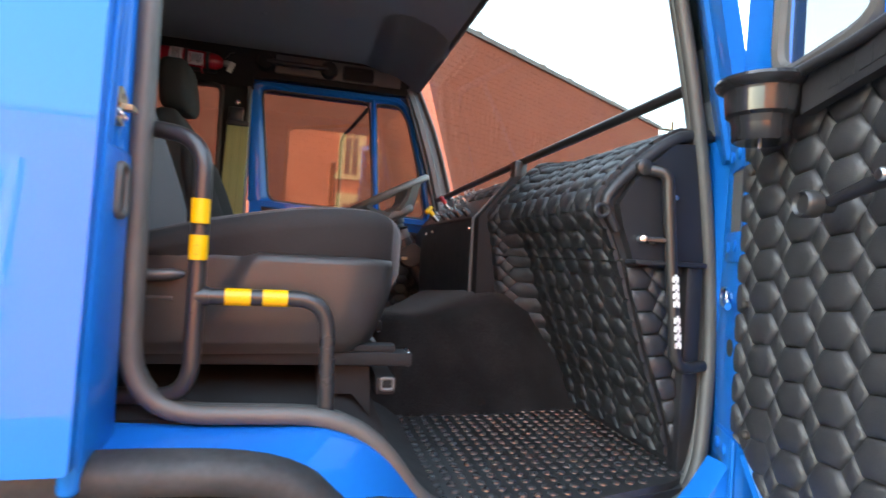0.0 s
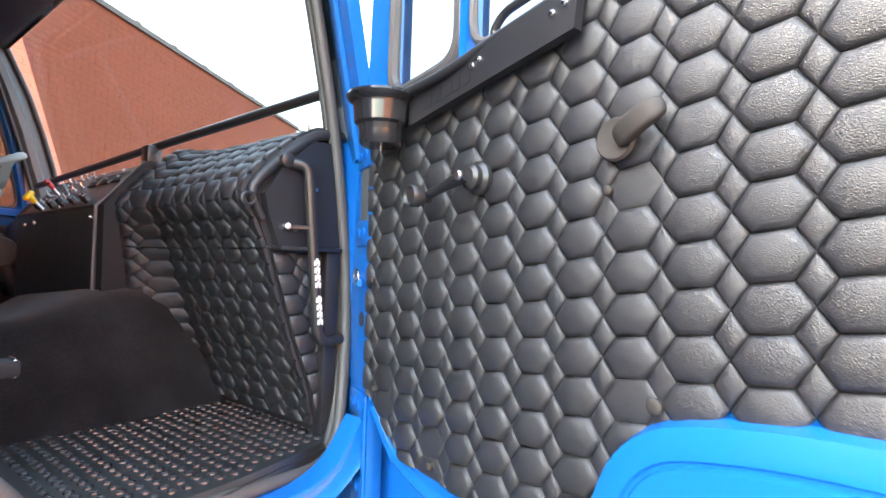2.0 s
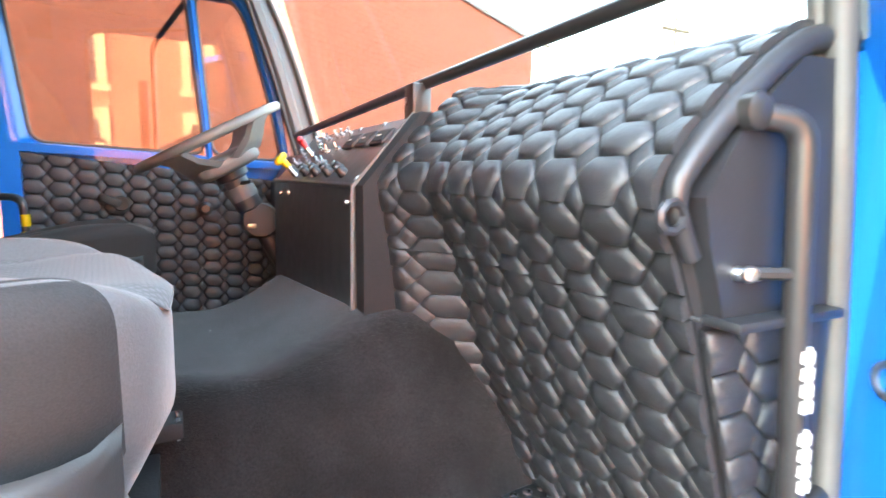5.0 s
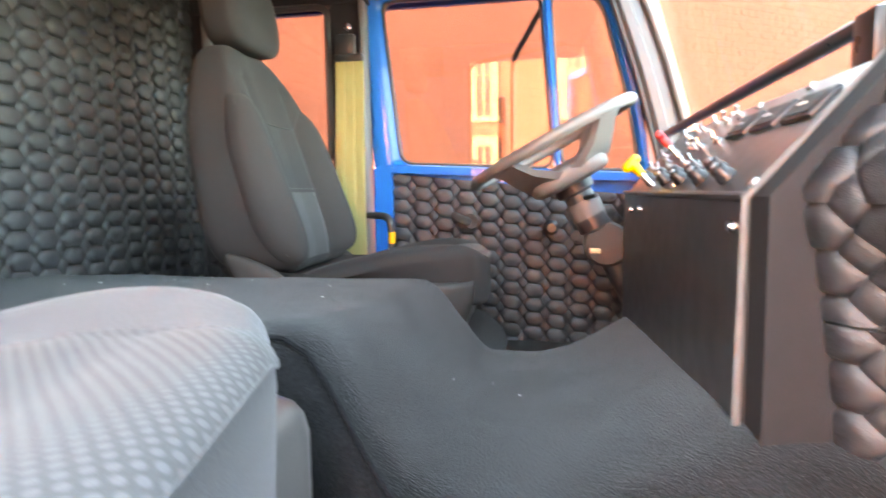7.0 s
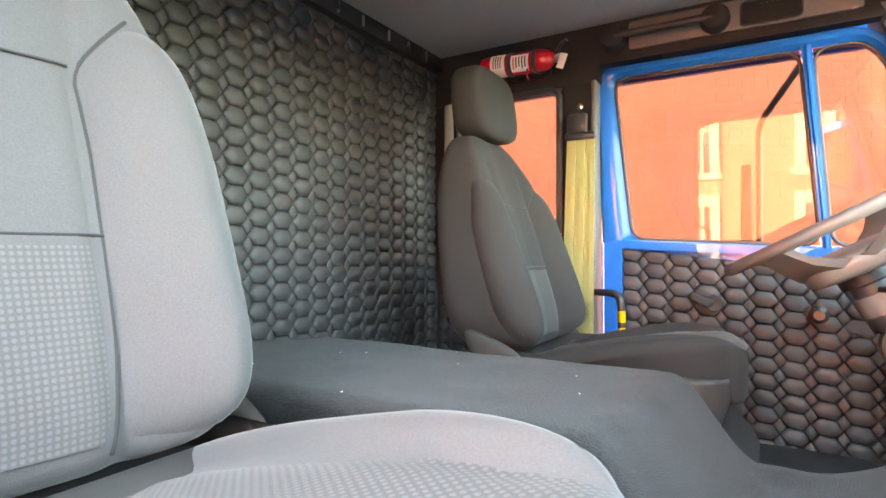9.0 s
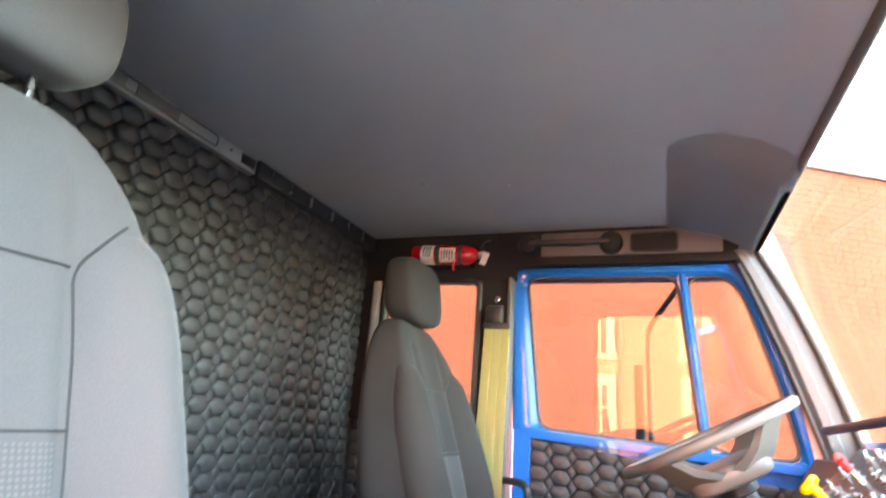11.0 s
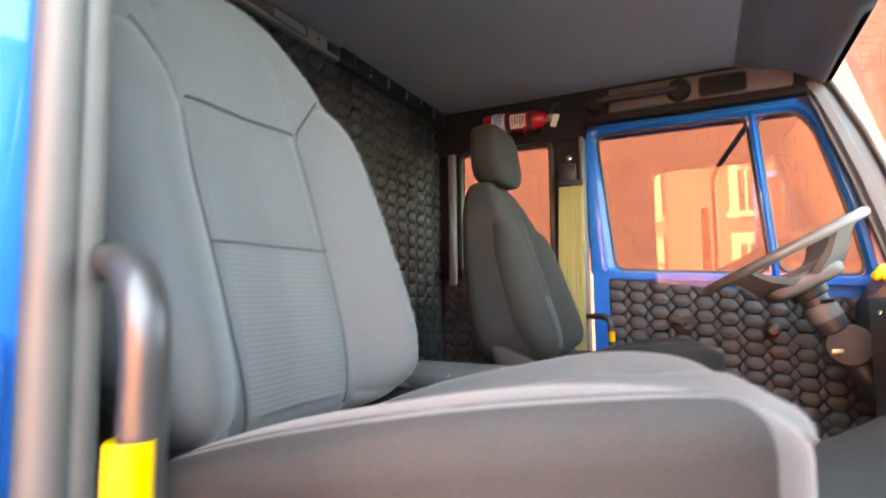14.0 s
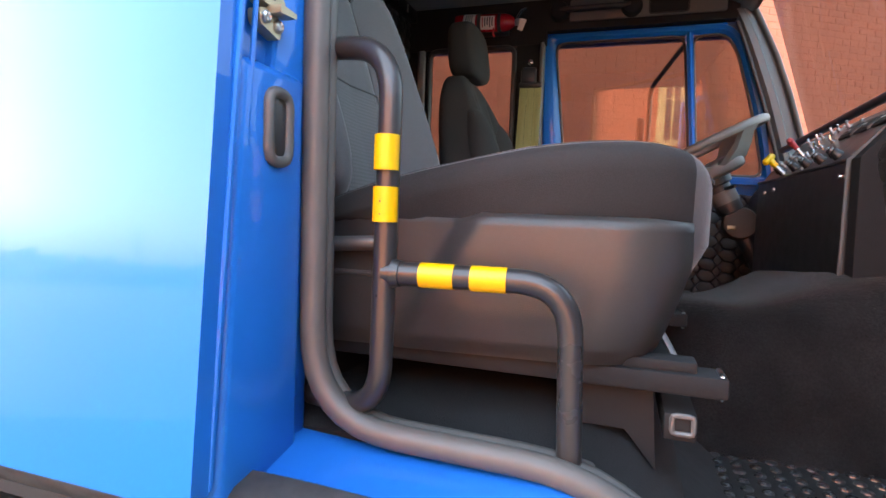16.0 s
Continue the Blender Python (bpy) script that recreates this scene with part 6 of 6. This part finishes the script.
# ---- outside: wheel, mirrors, poles and trees ----
wh = thing("front_wheel", (-0.12, 1.0, 0.6), "large black truck tyre under the wheel arch", "wheel")
bm = lathe(bmesh.new(), [(0.30, -0.16), (0.52, -0.17), (0.565, -0.14), (0.575, -0.10), (0.575, 0.10), (0.565, 0.14), (0.52, 0.17), (0.30, 0.16)], 64, axis_pose((-0.12, 0.93, 0.62), (0, -1, 0)))
part("tyre", bm, TYRE, wh)
bm = bmesh.new()
for i in range(48):
    a = 2 * math.pi * i / 48
    for y0, y1 in ((0.79, 0.92), (0.94, 1.07)):
        m = Matrix.Translation((-0.12, 0, 0.62)) @ Matrix.Rotation(a + (0.03 if y0 < 0.9 else 0), 4, "Y")
        box(bm, -0.022, 0.022, y0, y1, 0.57, 0.595, 0.004, 1, m)
part("tread", bm, TYRE, wh, "deep tread blocks")
bm = lathe(bmesh.new(), [(0.06, 0.02), (0.14, 0.04), (0.26, 0.10), (0.30, 0.15), (0.31, 0.15), (0.31, -0.15)], 40, axis_pose((-0.12, 0.93, 0.62), (0, -1, 0)))
part("rim", bm, POWDER, wh)
fender = thing("wheel_arch_liner", (-0.12, 0.95, 1.3), "dirty black wheel arch liner above the tyre", "fender")
bm = bmesh.new()
rows = []
for i in range(25):
    a = math.pi * (0.04 + 0.92 * i / 24)
    rows.append([bm.verts.new((-0.12 + 0.66 * math.cos(a) * k, y, 0.94 + 0.66 * math.sin(a) * k)) for y, k in ((0.77, 1.0), (1.35, 1.0), (1.35, 0.985), (0.77, 0.985))])
for a, b in zip(rows, rows[1:]):
    for j in range(4):
        bm.faces.new((a[j], a[(j + 1) % 4], b[(j + 1) % 4], b[j]))
part("liner", bm, TYRE, fender)
chassis = solid("chassis_rail", box(bmesh.new(), -3.5, 0.9, 1.45, 2.3, 0.75, 1.38, 0.02), TYRE, "dark steel chassis frame under the cab", "chassis")

mir = thing("side_mirror", (0.42, 3.3, 2.2), "black tubular mirror arm with a tall mirror", "mirror")
part("arm", tube(bmesh.new(), rounded([(0.30, 3.10, 2.70), (0.16, 3.42, 2.56), (0.16, 3.42, 2.0), (0.34, 3.12, 1.9)], [0, 0.06, 0.06, 0], 6, False), 0.012, 10), POWDER, mir)
part("mirror_head", box(bmesh.new(), 0.10, 0.14, 3.34, 3.54, 2.02, 2.40, 0.015), BLACK_PLASTIC, mir)


def utility_pole(x, y, h, label):
    p = thing("utility_pole", (x, y, 0), label, "utility pole", "poles beyond the yard")
    part("mast", tube(bmesh.new(), [(x, y, 0), (x, y, h)], [0.17, 0.11], 10), WOOD, p)
    part("crossarm", box(bmesh.new(), x - 1.1, x + 1.1, y - 0.06, y + 0.06, h - 0.75, h - 0.6), WOOD, p)
    for dx in (-1.0, -0.55, 0.55, 1.0):
        part("insulator", lathe(bmesh.new(), [(0.05, 0), (0.07, 0.06), (0.05, 0.16)], 8, Matrix.Translation((x + dx, y, h - 0.6))), GREY_METAL, p)


def bearing(az, d):
    return (0.1 + math.sin(radians(az)) * d, 0.4 + math.cos(radians(az)) * d)


for az, d, h in ((36.3, 46, 13.3), (48.8, 34, 11.0), (200, 60, 11), (228, 75, 6.5)):
    utility_pole(*bearing(az, d), h, "weathered wooden utility pole with crossarm")

rand = random.Random(31)
bm = bmesh.new()
for k in range(260):
    az = 120 + 170 * rand.random()
    d = rand.uniform(55, 95)
    x, y = bearing(az, d)
    h = rand.uniform(1.0, 2.8)
    for i in range(14):
        c = Vector((x + rand.gauss(0, 1.6), y + rand.gauss(0, 1.6), rand.uniform(0.5, h)))
        s = rand.uniform(0.25, 0.8)
        made = bmesh.ops.create_icosphere(bm, subdivisions=1, radius=s)["verts"]
        for v in made:
            v.co = Vector((v.co.x * rand.uniform(0.7, 1.3), v.co.y * rand.uniform(0.7, 1.3), v.co.z * rand.uniform(0.6, 1.2))) + c
solid("treeline", bm, LEAF, "low uneven belt of distant trees beyond the yard", "trees", "stuff")

# ---- bricks of the building ----
BL, BH, BJ = 0.215, 0.062, 0.012


def brick_mesh(length):
    bm = bmesh.new()
    box(bm, 0, length, 0.0, 0.06, 0, BH)
    f = [v for v in bm.verts if v.co.y < 0.01]
    for v in f:
        v.co.x += 0.003 if v.co.x < 0.01 else -0.003
        v.co.z += 0.002 if v.co.z < 0.01 else -0.002
    me = bpy.data.meshes.new("brick")
    bm.to_mesh(me)
    bm.free()
    me.materials.append(BRICK)
    return me


full, half = brick_mesh(BL), brick_mesh(BL / 2 - BJ / 2)
rand = random.Random(77)
verts, faces, count = [], [], 0
inv = Matrix.Translation(building.location).inverted()
course = 0
z = 0.02
while z < WALL_H - 0.03:
    header = course % 6 == 5
    step = (BL / 2 - BJ / 2 if header else BL) + BJ
    x = WALL_L - (BL / 2 if course % 2 else 0)
    while x < WALL_R - step:
        if x > WALL_L:
            dy = rand.uniform(-0.001, 0.001)
            if 1.95 < z < 3.1 and 2.2 < x < 4.8 and count < 300:
                b = new("brick", half if header else full)
                b.parent = building
                b.matrix_parent_inverse = inv
                b.matrix_basis = WALL_M @ Matrix.Translation((x, dy, z))
                count += 1
            else:
                n0 = len(verts)
                L = step - BJ
                for p in ((0.003, 0, 0.002), (L - 0.003, 0, 0.002), (L - 0.003, 0, BH - 0.002), (0.003, 0, BH - 0.002), (0, 0.03, 0), (L, 0.03, 0), (L, 0.03, BH), (0, 0.03, BH)):
                    verts.append(WALL_M @ Vector((x + p[0], p[1] + dy, z + p[2])))
                faces += [(n0, n0 + 1, n0 + 2, n0 + 3), (n0, n0 + 4, n0 + 5, n0 + 1), (n0 + 1, n0 + 5, n0 + 6, n0 + 2), (n0 + 2, n0 + 6, n0 + 7, n0 + 3), (n0 + 3, n0 + 7, n0 + 4, n0)]
        x += step
    z += BH + BJ
    course += 1
me = bpy.data.meshes.new("bricks")
me.from_pydata(verts, [], faces)
me.materials.append(BRICK)
ob = new("bricks", me)
ob.parent = building
ob.matrix_parent_inverse = inv
ob["kind"] = "stuff"
